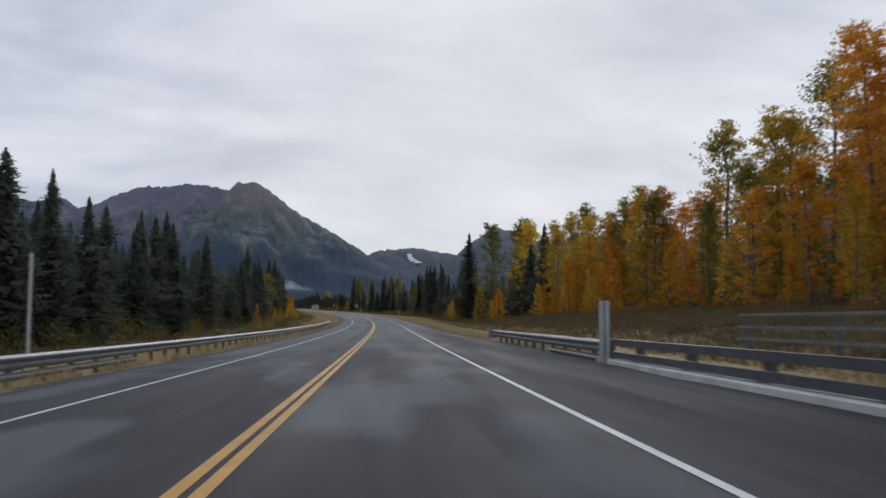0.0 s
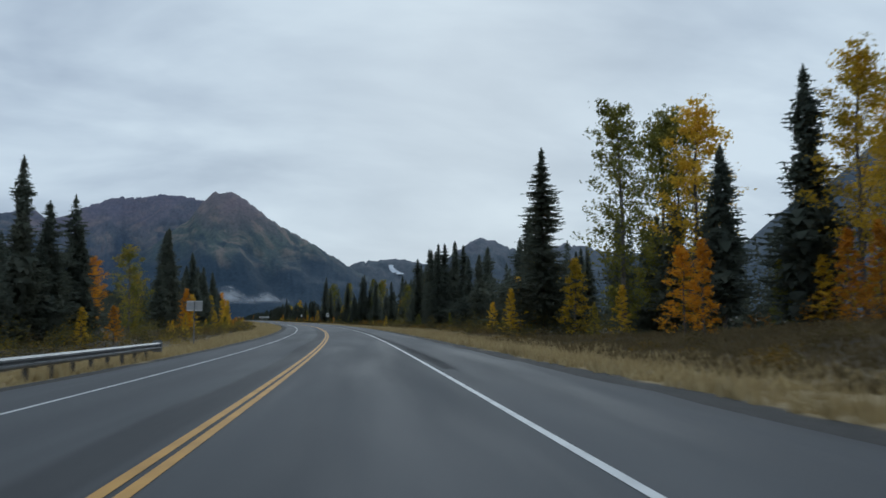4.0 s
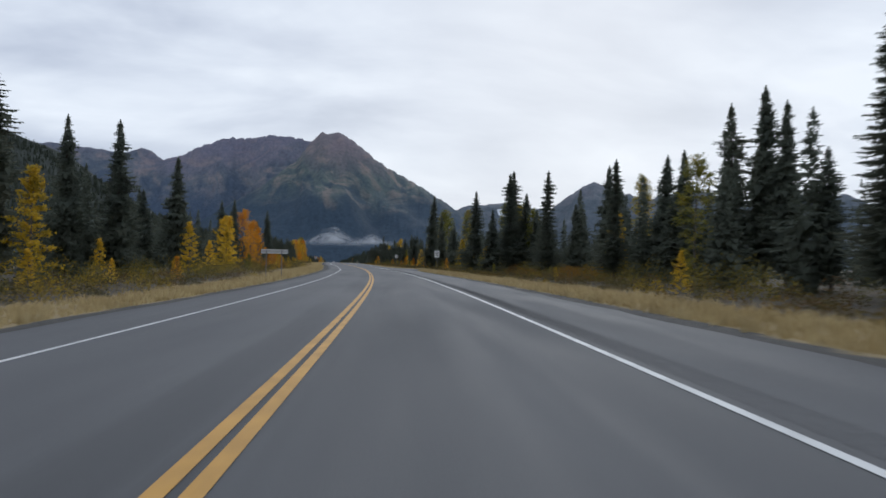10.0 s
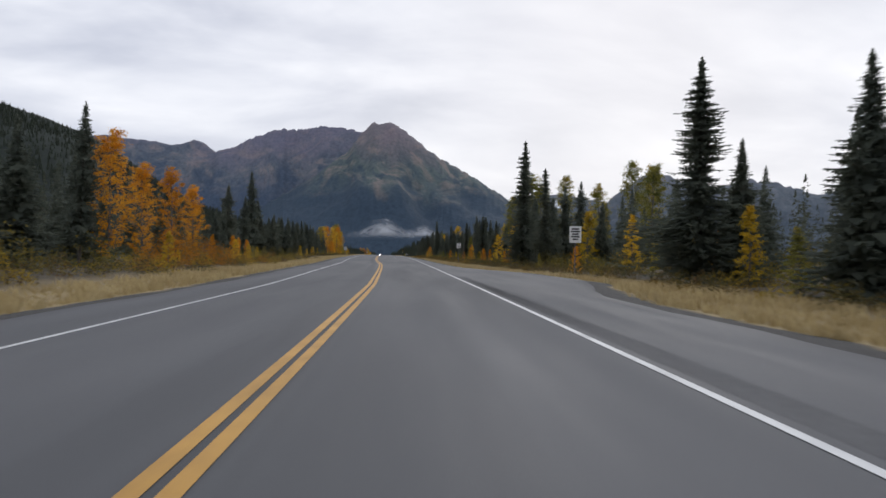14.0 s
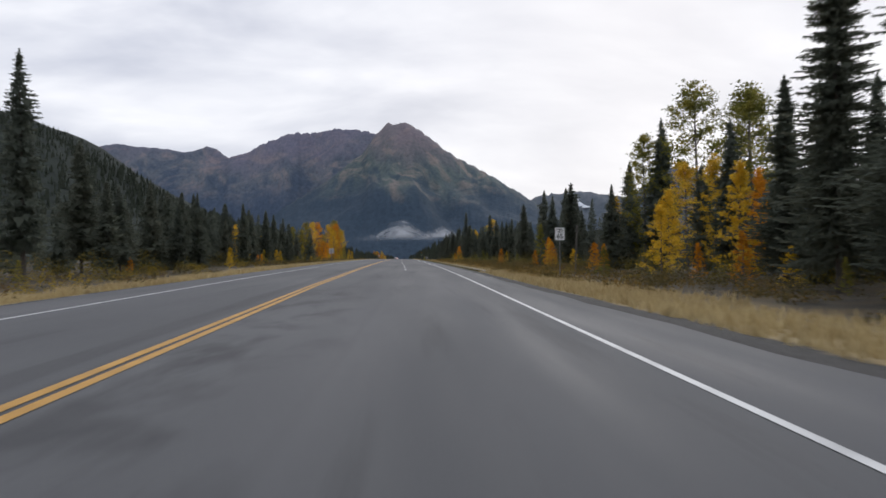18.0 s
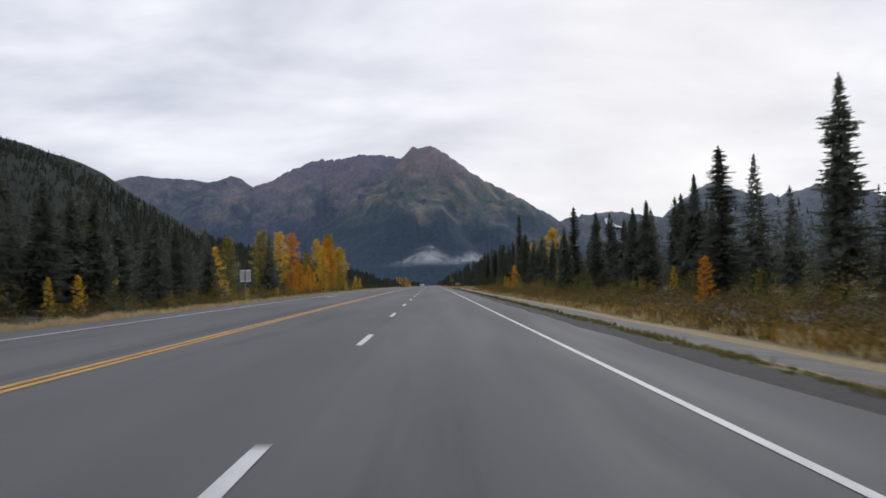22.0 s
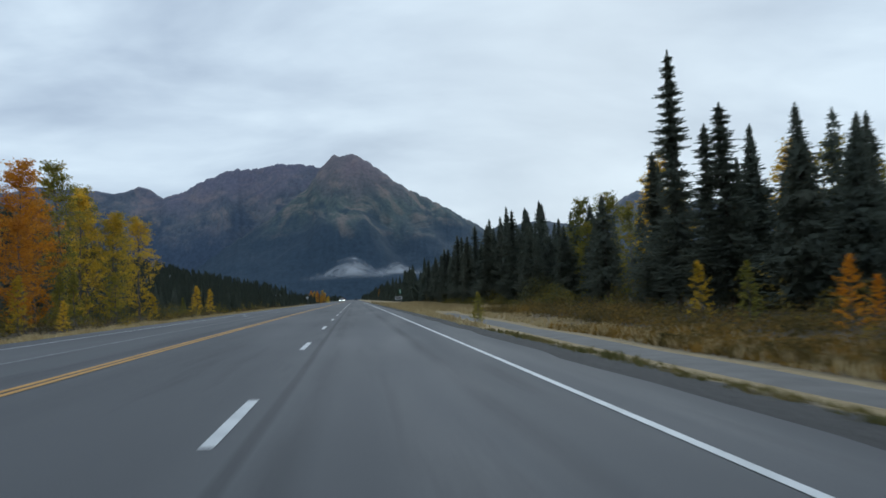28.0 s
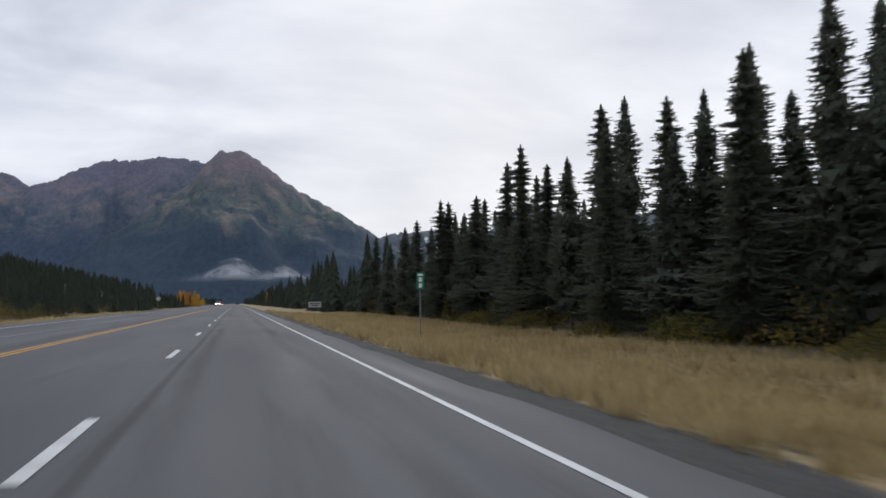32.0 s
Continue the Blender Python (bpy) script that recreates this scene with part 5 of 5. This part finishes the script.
thicket("yellow_brush", brush_rows(4, 40, 170, 860, 11, 17, 0.9, 0.9) + brush_rows(5, 110, -10, 480, -16, -23, 1.1, 1.3) + brush_rows(6, 60, 480, 860, -21, -28, 1.0, 1.1), 5, YELLOW_BUSH, "low yellow autumn bushes along the verge", 0.048, 180)
thicket("red_brush", brush_rows(9, 70, 30, 150, 22.5, 27, 1.5, 2.2) + brush_rows(8, 30, 400, 470, -20, -24, 1.3, 1.6), 6, RUST_BUSH, "rust-coloured brush under the birches", 0.05, 180)
thicket("heath", brush_rows(15, 360, 470, 700, 7.6, 15.5, 1.2, 0.85) + brush_rows(18, 360, 500, 705, 6.8, 10, 0.7, 0.5) + brush_rows(17, 230, 700, 775, 8.8, 15.5, 1.2, 0.85) + brush_rows(16, 160, 120, 470, 10, 14, 1.1, 0.7), 16, HEATH, "low orange and russet heath beside the footpath", 0.055, 110)
thicket("amber_bushes", [(334, 18.5, 2.2, 1.7), (331, 19.5, 2.4, 1.8), (328, 18.8, 2.2, 1.7), (337, 19.3, 1.8, 1.4), (325, 19.5, 2.0, 1.6), (362, 18, 1.8, 1.7), (346, 17, 1.6, 1.2), (355, 17.6, 1.5, 1.2)], 26, AMBER, "rounded amber and brown bushes before the spruces", 0.05, 900)
thicket("red_bushes", [(402, -20, 2.2, 2.8), (407, -20.8, 2.2, 3.0), (413, -21, 2.3, 3.1), (419, -21.3, 2.1, 2.8), (425, -21.6, 2.0, 2.6), (430, -22, 1.8, 2.3)], 27, RUST_BUSH, "rounded rust-red bushes under orange birches", 0.05, 1000)
thicket("willow_bushes", [(698, 19.5, 2.7, 3.3), (755, 15.4, 2.6, 3.6), (753, 16.4, 2.0, 2.6), (795, 16.4, 1.7, 1.3), (806, 16.2, 1.9, 1.5), (815, 16, 1.5, 1.1), (826, 16, 1.8, 1.4), (838, 16.2, 1.7, 1.2), (786, 17, 1.6, 1.2)], 28, ALDER, "rounded olive willow bushes before the spruces", 0.05, 1400)
thicket("meadow_brush", brush_rows(7, 330, 15, 165, 11, 25, 1.6, 0.5), 7, RUSSET, "low brown meadow plants below the birches", 0.05, 90)


def grass(name, seed, n, s0, s1, side, d0, d1, h, mat, label):
    """Tufts of three blades each over a verge."""
    rng = np.random.RandomState(seed)
    s = rng.uniform(s0, s1, n)
    d = d0 + (d1 - d0) * rng.uniform(0, 1, n)
    lat = right_edge(s) + d if side > 0 else left_edge(s) - d
    if side > 0:
        ok = ~(((s > 500) & (s < 764) & (lat > (np.interp(s, [690, 710, 735, 764], [0.0, 2.9, 3.8, 5.3]) if h > 0.3 else 2.95)) & (lat < np.interp(s, [690, 735, 764], [5.9, 6.7, 8.2]))) | ((s > 16) & (s < 114) & (lat > 6.3) & (lat < 8.9)))
        s, lat, d = s[ok], lat[ok], d[ok]
        n = len(s)
    x, y, _ = on_road(s, lat)
    z = ground_z(s, lat) - 0.02
    base = np.stack([x, y, z], 1)
    clump = (0.65 - 0.2 * (side > 0) * np.interp(s, [700, 710, 750, 766], [0, 1, 1, 0])) + 0.45 * np.sin(s * 0.9 + lat * 1.7) * np.sin(s * 0.23 + lat)
    out = []
    for b in range(3):
        a = rng.uniform(0, 6.283, n)
        w, hh = rng.uniform(0.02, 0.06, n), h * rng.uniform(0.5, 1.2, n) * clump
        lean = rng.normal(0, 0.35, (n, 2)) * hh[:, None]
        off = rng.normal(0, 0.07, (n, 2))
        p = base.copy()
        p[:, :2] += off
        dx, dy = np.cos(a) * w, np.sin(a) * w
        out.append(np.stack([p + np.stack([dx, dy, 0 * dx], 1), p - np.stack([dx, dy, 0 * dx], 1), p + np.stack([lean[:, 0], lean[:, 1], hh], 1)], 1))
    tagged(new(name, tris_mesh(name, np.concatenate(out).reshape(-1, 3), mat)), label, "grass", kind="stuff")


grass("verge_grass", 1, 56000, -10, 900, 1, 0.9, 8.5, 0.42, DRY, "tall dry tan grass on the verge")
grass("verge_grass", 2, 42000, -10, 900, -1, 1.0, 7.5, 0.42, DRY, "tall dry tan grass on the verge")
grass("verge_grass", 6, 24000, 768, 905, 1, 0.9, 15, 0.5, DRY, "tall dry tan grass on the verge")
grass("fringe_grass", 5, 4200, 500, 705, 1, 0.95, 1.6, 0.15, OLIVE, "short olive grass between gravel and footpath")
grass("heath_grass", 7, 17000, 498, 715, 1, 4.9, 8.6, 0.4, HEATH, "rusty grass along the far side of the footpath")
grass("meadow_grass", 3, 34000, 10, 165, 1, 6, 24, 0.45, RUSSET, "rough brown meadow grass below the birches")

# ---- guardrails and the bridge ----
W_BEAM = [(0.0, -0.155), (0.03, -0.15), (0.085, -0.10), (0.085, -0.055), (0.015, -0.02), (0.015, 0.02), (0.085, 0.055), (0.085, 0.10), (0.03, 0.15), (0.0, 0.155)]


def beam_mesh(name, s0, s1, lat, height, profile, mat, face=-1, step=1.0):
    """A rail of that profile (out, up) swept along the road; face: the side to which it bulges."""
    ss = np.arange(s0, s1 + 0.01, step)
    vs, fs, n = [], [], len(profile)
    for s in ss:
        for o, u in profile:
            x, y, z = on_road(s, lat + face * o)
            vs.append((float(x), float(y), float(z) + height + u))
    for j in range(len(ss) - 1):
        for i in range(n - 1):
            fs.append((j * n + i, j * n + i + 1, (j + 1) * n + i + 1, (j + 1) * n + i))
    me = mesh_from(name, vs, fs, mat, False)
    return me


def oriented(ob, s, lat, z=0.0):
    x, y, zz = on_road(s, lat)
    ob.matrix_basis = Matrix.Translation((float(x), float(y), float(zz) + z)) @ Matrix.Rotation(along(s), 4, "Z")
    return ob


def box_part(name, parent, dims, mat, bevel=0.01):
    return part(name, bm_mesh(name, box_data(*dims, bevel), mat), parent)


def guardrail(s0, s1, lat, face, label, start_piece, end_piece):
    root = tagged(new("guardrail"), label, "guardrail", "roadside guardrails")
    b = part("beam", beam_mesh("beam", s0, s1, lat, 0.39, W_BEAM, STEEL, face), root, "galvanised steel W-shaped beam")
    low = part("lower_beam", beam_mesh("lower_beam", s0, min(s1, 29.0), lat, 0.14, W_BEAM[:6], STEEL, face), root, "second beam of the thicker bridge approach")
    for bar in (b, low):
        bar.modifiers.new("thick", "SOLIDIFY").thickness = 0.008
    post_me = bm_mesh("post", box_data(-0.055, 0.055, -0.08, 0.08, -0.7, 0.50, 0.012), TIMBER)
    block_me = bm_mesh("block", box_data(-0.07, 0.07, -0.09, 0.09, 0.20, 0.54, 0.012), TIMBER)
    k = s0 + 0.5
    while k < s1:
        for nm, me, off in (("post", post_me, 0.30), ("block", block_me, 0.10)):
            ob = new(nm, me)
            ob.parent = root
            oriented(ob, k, lat - face * off)
        k += 1.905
    for flag, s in ((start_piece, s0), (end_piece, s1)):
        if flag:
            ob = box_part("end_terminal", root, (-0.24, 0.16, -0.06, 0.06, 0.12, 0.64), STEEL, 0.02)
            oriented(ob, s, lat - face * 0.05)
    return root


guardrail(-60, 136, -10.5, 1, "long grey steel guardrail on timber posts along a curve", False, True)
guardrail(21.5, 44, 3.25, -1, "short grey steel guardrail leading off the bridge", False, True)


def bridge_rail():
    root = tagged(new("bridge_rail"), "grey steel bridge railing with two rails on a pale concrete kerb", "railing")
    kerb = [(0.0, -0.15), (0.0, 0.07), (-0.03, 0.09), (-0.70, 0.10), (-0.70, -0.15)]
    part("kerb", beam_mesh("kerb", -60, 21, 3.12, 0.0, kerb, KERB, -1), root, "pale concrete kerb")
    rect = [(-0.06, -0.075), (0.06, -0.075), (0.06, 0.075), (-0.06, 0.075), (-0.06, -0.075)]
    part("rail", beam_mesh("rail", -60, 21, 3.32, 0.50, rect, DARK_STEEL, -1), root)
    part("rail", beam_mesh("rail", -60, 21, 3.32, 0.20, rect, DARK_STEEL, -1), root)
    post_me = bm_mesh("post", box_data(-0.09, 0.09, -0.07, 0.07, 0.04, 0.55, 0.01), DARK_STEEL)
    foot_me = bm_mesh("base_plate", box_data(-0.15, 0.15, -0.16, 0.16, 0.085, 0.12, 0.006), DARK_STEEL)
    for i in range(24):
        for nm, me in (("post", post_me), ("base_plate", foot_me)):
            ob = new(nm, me)
            ob.parent = root
            oriented(ob, 19.5 - 3.2 * i, 3.5)


bridge_rail()


def path_rail():
    root = tagged(new("footbridge_rail"), "dark timber and steel footbridge railing beside the highway bridge", "railing")
    rect = [(-0.03, -0.05), (0.03, -0.05), (0.03, 0.05), (-0.03, 0.05), (-0.03, -0.05)]
    for hgt in (0.25, 0.68, 1.12):
        part("rail", beam_mesh("rail", -60, 31, 10.8, hgt, rect, STEEL, -1), root)
    post_me = bm_mesh("post", box_data(-0.1, 0.1, -0.1, 0.1, -0.8, 1.1, 0.012), TIMBER)
    for i in range(15):
        ob = new("post", post_me)
        ob.parent = root
        oriented(ob, 30.4 - 6 * i, 10.9)


path_rail()


def bridge_end_post():
    root = tagged(new("bridge_end_board"), "upright grey steel marker board at the end of the bridge railing", "marker post")
    box_part("board", root, (-0.125, 0.125, -0.04, 0.04, 0.0, 1.52), SIGN_BACK, 0.012)
    box_part("rib", root, (-0.02, 0.02, -0.07, -0.04, 0.0, 1.5), STEEL, 0.005)
    box_part("base_block", root, (-0.17, 0.17, -0.17, 0.17, -0.15, 0.12), CONCRETE, 0.03)
    oriented(root, 21.3, 3.15)


bridge_end_post()


# ---- signs and posts ----
def bar_on(root, x0, x1, z0, z1, y, mat):
    part("bar", bm_mesh("bar", box_data(x0, x1, y - 0.002, y, z0, z1), mat), root)


def text_on(root, text, x, z, size, y, mat):
    cu = bpy.data.curves.new("lettering", "FONT")
    cu.body, cu.size, cu.align_x, cu.align_y, cu.extrude = text, size, "CENTER", "CENTER", 0.001
    cu.offset = size * 0.018
    tmp = bpy.data.objects.new("lettering", cu)
    scene.collection.objects.link(tmp)
    me = bpy.data.meshes.new_from_object(tmp.evaluated_get(bpy.context.evaluated_depsgraph_get()))
    bpy.data.objects.remove(tmp)
    me.materials.clear()
    me.materials.append(mat)
    ob = part("lettering", me, root)
    ob.matrix_basis = Matrix.Translation((x, y, z)) @ Euler((math.pi / 2, 0, 0)).to_matrix().to_4x4()


def panel_mesh(name, w, z0, z1, mat, round_=0.04):
    bm = box_data(-w / 2, w / 2, -0.004, 0.004, z0, z1)
    es = [e for e in bm.edges if abs(e.verts[0].co.y - e.verts[1].co.y) > 0.005]
    bmesh.ops.bevel(bm, geom=es, offset=round_, segments=4, affect="EDGES")
    return bm_mesh(name, bm, mat)


def standing(root, s, lat, turn=0.0):
    p = place(s, lat)
    root.matrix_basis = Matrix.Translation(p) @ Matrix.Rotation(along(s) + turn, 4, "Z")
    return root


def steel_post(root, x, top, r=0.03):
    part("post", bm_mesh("post", box_data(x - r, x + r, 0.006, 0.006 + 2 * r, -0.4, top, 0.006), STEEL), root)


def speed_sign():
    root = tagged(new("speed_limit_sign"), "white speed limit sign with black numerals on a steel post", "road sign")
    steel_post(root, 0, 4.000)
    part("panel", panel_mesh("panel", 0.80, 3.050, 4.080, SIGN_WHITE), root)
    for x0, x1, z0, z1 in ((-0.36, 0.36, 4.025, 4.040), (-0.36, 0.36, 3.090, 3.105), (-0.36, -0.345, 3.090, 4.040), (0.345, 0.36, 3.090, 4.040)):
        bar_on(root, x0, x1, z0, z1, -0.0045, SIGN_BLACK)
    text_on(root, "SPEED", 0, 3.900, 0.19, -0.005, SIGN_BLACK)
    text_on(root, "LIMIT", 0, 3.700, 0.19, -0.005, SIGN_BLACK)
    text_on(root, "65", 0, 3.360, 0.52, -0.005, SIGN_BLACK)
    standing(root, 503, 9.3)


speed_sign()
stake = tagged(new("sign_post"), "bare weathered steel post standing beside a sign", "post")
part("post", bm_mesh("post", box_data(-0.045, 0.045, -0.035, 0.035, -0.4, 4.2, 0.008), TIMBER), stake)
standing(stake, 500, 9.9).matrix_basis @= Matrix.Rotation(radians(2.5), 4, "Y")


def rule_sign():
    root = tagged(new("roadside_sign"), "white rectangular sign with rows of black text on a post", "road sign")
    steel_post(root, 0, 4.0)
    part("panel", panel_mesh("panel", 0.95, 2.8, 4.1, SIGN_WHITE), root)
    for i, w in enumerate((0.30, 0.36, 0.26, 0.34, 0.2)):
        bar_on(root, -w, w, 3.82 - 0.2 * i, 3.94 - 0.2 * i, -0.0045, SIGN_BLACK)
    standing(root, 404, 11.0)


rule_sign()


def back_sign(s, lat, w, z0, z1, posts, label, turn=0.0):
    """A sign for the other direction, seen from behind."""
    root = tagged(new("sign_from_behind"), label, "road sign")
    for x in posts:
        part("post", bm_mesh("post", box_data(x - 0.04, x + 0.04, -0.08, -0.006, -0.4, z1 - 0.05, 0.006), STEEL), root)
    part("panel", panel_mesh("panel", w, z0, z1, SIGN_BACK, 0.03), root, "bare grey aluminium sign back")
    for z in (z0 + 0.04, z1 - 0.04):
        part("brace", bm_mesh("brace", box_data(-w / 2, w / 2, -0.04, -0.005, z - 0.03, z + 0.03), SIGN_WHITE), root)
    return standing(root, s, lat, turn)


back_sign(331, -13.6, 2.75, 2.45, 2.88, (-0.85, 0.75), "long low grey guide sign seen from behind on two posts")
back_sign(170, -14.7, 1.3, 2.92, 3.76, (0.0,), "grey sign seen from behind on a single post")
back_sign(603, -17.8, 0.92, 1.9, 2.9, (0.0,), "small grey sign seen from behind among autumn trees")


def diamond(s, lat):
    root = tagged(new("diamond_sign_from_behind"), "grey diamond warning sign seen from behind", "road sign")
    steel_post(root, 0, 2.6)
    bm = box_data(-0.38, 0.38, -0.004, 0.004, -0.38, 0.38)
    bmesh.ops.rotate(bm, matrix=Matrix.Rotation(math.pi / 4, 3, "Y"), verts=bm.verts)
    bmesh.ops.translate(bm, vec=(0, 0, 2.6), verts=bm.verts)
    part("panel", bm_mesh("panel", bm, SIGN_BACK), root)
    standing(root, s, lat)


diamond(960, -18.5)


def mile_marker():
    root = tagged(new("mile_marker"), "small green and white distance marker on a steel post", "road sign")
    steel_post(root, 0, 2.75, 0.022)
    part("panel", panel_mesh("panel", 0.30, 2.17, 2.83, SIGN_GREEN, 0.02), root)
    bar_on(root, -0.10, 0.10, 2.70, 2.77, -0.0045, SIGN_WHITE)
    bar_on(root, -0.06, 0.06, 2.47, 2.63, -0.0045, SIGN_WHITE)
    bar_on(root, -0.06, 0.06, 2.24, 2.40, -0.0045, SIGN_WHITE)
    standing(root, 806, 4.6)


mile_marker()


def guide_sign(s, lat):
    root = tagged(new("guide_sign"), "low grey-white guide sign on two posts in the grass", "road sign")
    pale = plain("sign_pale", (0.30, 0.31, 0.32), (0.40, 0.41, 0.42), 4, 0.6, 0, 0)
    steel_post(root, -0.6, 1.9)
    steel_post(root, 0.6, 1.9)
    part("panel", panel_mesh("panel", 2.0, 1.1, 2.0, pale), root)
    bar_on(root, -0.8, 0.8, 1.62, 1.76, -0.0045, SIGN_BLACK)
    bar_on(root, -0.6, 0.6, 1.34, 1.48, -0.0045, SIGN_BLACK)
    standing(root, s, lat)


guide_sign(905, 9.5)
for s, lat, h in ((27.3, -13.2, 3.85), (19.5, -13.2, 1.7)):
    st = tagged(new("marker_post"), "slim pale grey marker post behind the guardrail", "post")
    part("post", bm_mesh("post", box_data(-0.05, 0.05, -0.03, 0.03, -0.4, h, 0.008), SIGN_BACK), st)
    standing(st, s, lat)


# ---- vehicles far down the road ----
def lamp_material(name, colour, power):
    m, _, b = material(name, 0.3)
    b.inputs["Emission Color"].default_value = (*colour, 1)
    b.inputs["Emission Strength"].default_value = power
    b.inputs["Base Color"].default_value = (*colour, 1)
    return m


HEAD_LAMP = lamp_material("head_lamp", (1.0, 0.95, 0.85), 14)
RUBBER = plain("rubber", (0.012, 0.012, 0.012), (0.025, 0.025, 0.025), 20, 0.9)
DARK_GLASS = plain("dark_glass", (0.01, 0.012, 0.014), (0.02, 0.022, 0.025), 2, 0.08, 0, 0)


def car(s, lat, paint, label, facing, tall=1.65):
    root = tagged(new("car"), label, "car", "cars on the road")
    side = [(-2.3, 0.35), (2.25, 0.35), (2.32, 0.62), (2.2, 0.92), (1.15, 1.03), (0.55, tall - 0.05), (-1.5, tall), (-2.15, 1.08), (-2.34, 0.95)]
    vs = [(x, y, z) for x in (-0.9, 0.9) for y, z in side]
    n = len(side)
    fs = [tuple(range(n)), tuple(range(2 * n - 1, n - 1, -1))] + [(i, n + i, n + (i + 1) % n, (i + 1) % n) for i in range(n)]
    me = mesh_from("body", vs, fs, paint)
    b = part("body", me, root)
    bev = b.modifiers.new("soft", "BEVEL")
    bev.width, bev.segments = 0.08, 2
    part("windscreen", mesh_from("windscreen", [(-0.74, 1.12, 1.08), (0.74, 1.12, 1.08), (0.66, 0.62, tall - 0.12), (-0.66, 0.62, tall - 0.12)], [(0, 1, 2, 3)], DARK_GLASS), root).location = (0, 0.02, 0.01)
    part("rear_window", mesh_from("rear_window", [(-0.7, -2.1, 1.15), (0.7, -2.1, 1.15), (0.64, -1.62, tall - 0.12), (-0.64, -1.62, tall - 0.12)], [(3, 2, 1, 0)], DARK_GLASS), root).location = (0, -0.03, 0.01)
    lamp_me = bm_mesh("headlight", box_data(-0.15, 0.15, -0.02, 0.03, -0.08, 0.08, 0.015), HEAD_LAMP)
    for x in (-0.66, 0.66):
        part("headlight", lamp_me, root).location = (x, 2.27, 0.76)
    wheel_bm = bmesh.new()
    bmesh.ops.create_cone(wheel_bm, cap_ends=True, segments=20, radius1=0.36, radius2=0.36, depth=0.24)
    bmesh.ops.rotate(wheel_bm, matrix=Matrix.Rotation(math.pi / 2, 3, "Y"), verts=wheel_bm.verts)
    wheel = bm_mesh("wheel", wheel_bm, RUBBER)
    for x in (-0.82, 0.82):
        for y in (-1.4, 1.4):
            part("wheel", wheel, root).location = (x, y, 0.36)
    x, y, z = on_road(s, lat)
    root.matrix_basis = Matrix.Translation((float(x), float(y), float(z) + 0.005)) @ Matrix.Rotation(along(s) + (math.pi if facing else 0), 4, "Z")
    return root


WHITE_PAINT = plain("white_car_paint", (0.55, 0.56, 0.57), (0.65, 0.66, 0.67), 1, 0.25, 0, 0)
DARK_PAINT = plain("dark_car_paint", (0.03, 0.03, 0.035), (0.05, 0.05, 0.055), 1, 0.25, 0, 0)
RED_PAINT = plain("red_car_paint", (0.25, 0.03, 0.02), (0.32, 0.05, 0.03), 1, 0.25, 0, 0)
car(1105, -9.4, WHITE_PAINT, "oncoming white car with headlights on far down the road", True)
car(1165, -9.2, RED_PAINT, "oncoming red pickup with headlights on far down the road", True, 1.8)
car(1420, -1.9, DARK_PAINT, "dark car driving ahead far down the road", False)


# ---- milled grooves just outside the white line ----
def rumble_strip():
    vs, fs = [], []
    for k in range(860):
        s = 118 + 0.305 * k
        for u, lats in ((-0.08, (0.20, 0.56)), (0.0, (0.16, 0.60)), (0.08, (0.20, 0.56))):
            for lat in lats:
                x, y, z = on_road(s + u, lat)
                vs.append((float(x), float(y), float(z) + (0.006 if u else 0.0035)))
        n = 6 * k
        fs += [(n, n + 1, n + 3, n + 2), (n + 2, n + 3, n + 5, n + 4)]
    tagged(new("rumble_strip", mesh_from("rumble_strip", vs, fs, GROOVE)), "row of shallow dark grooves milled beside the white line", "rumble strip", kind="stuff")


rumble_strip()
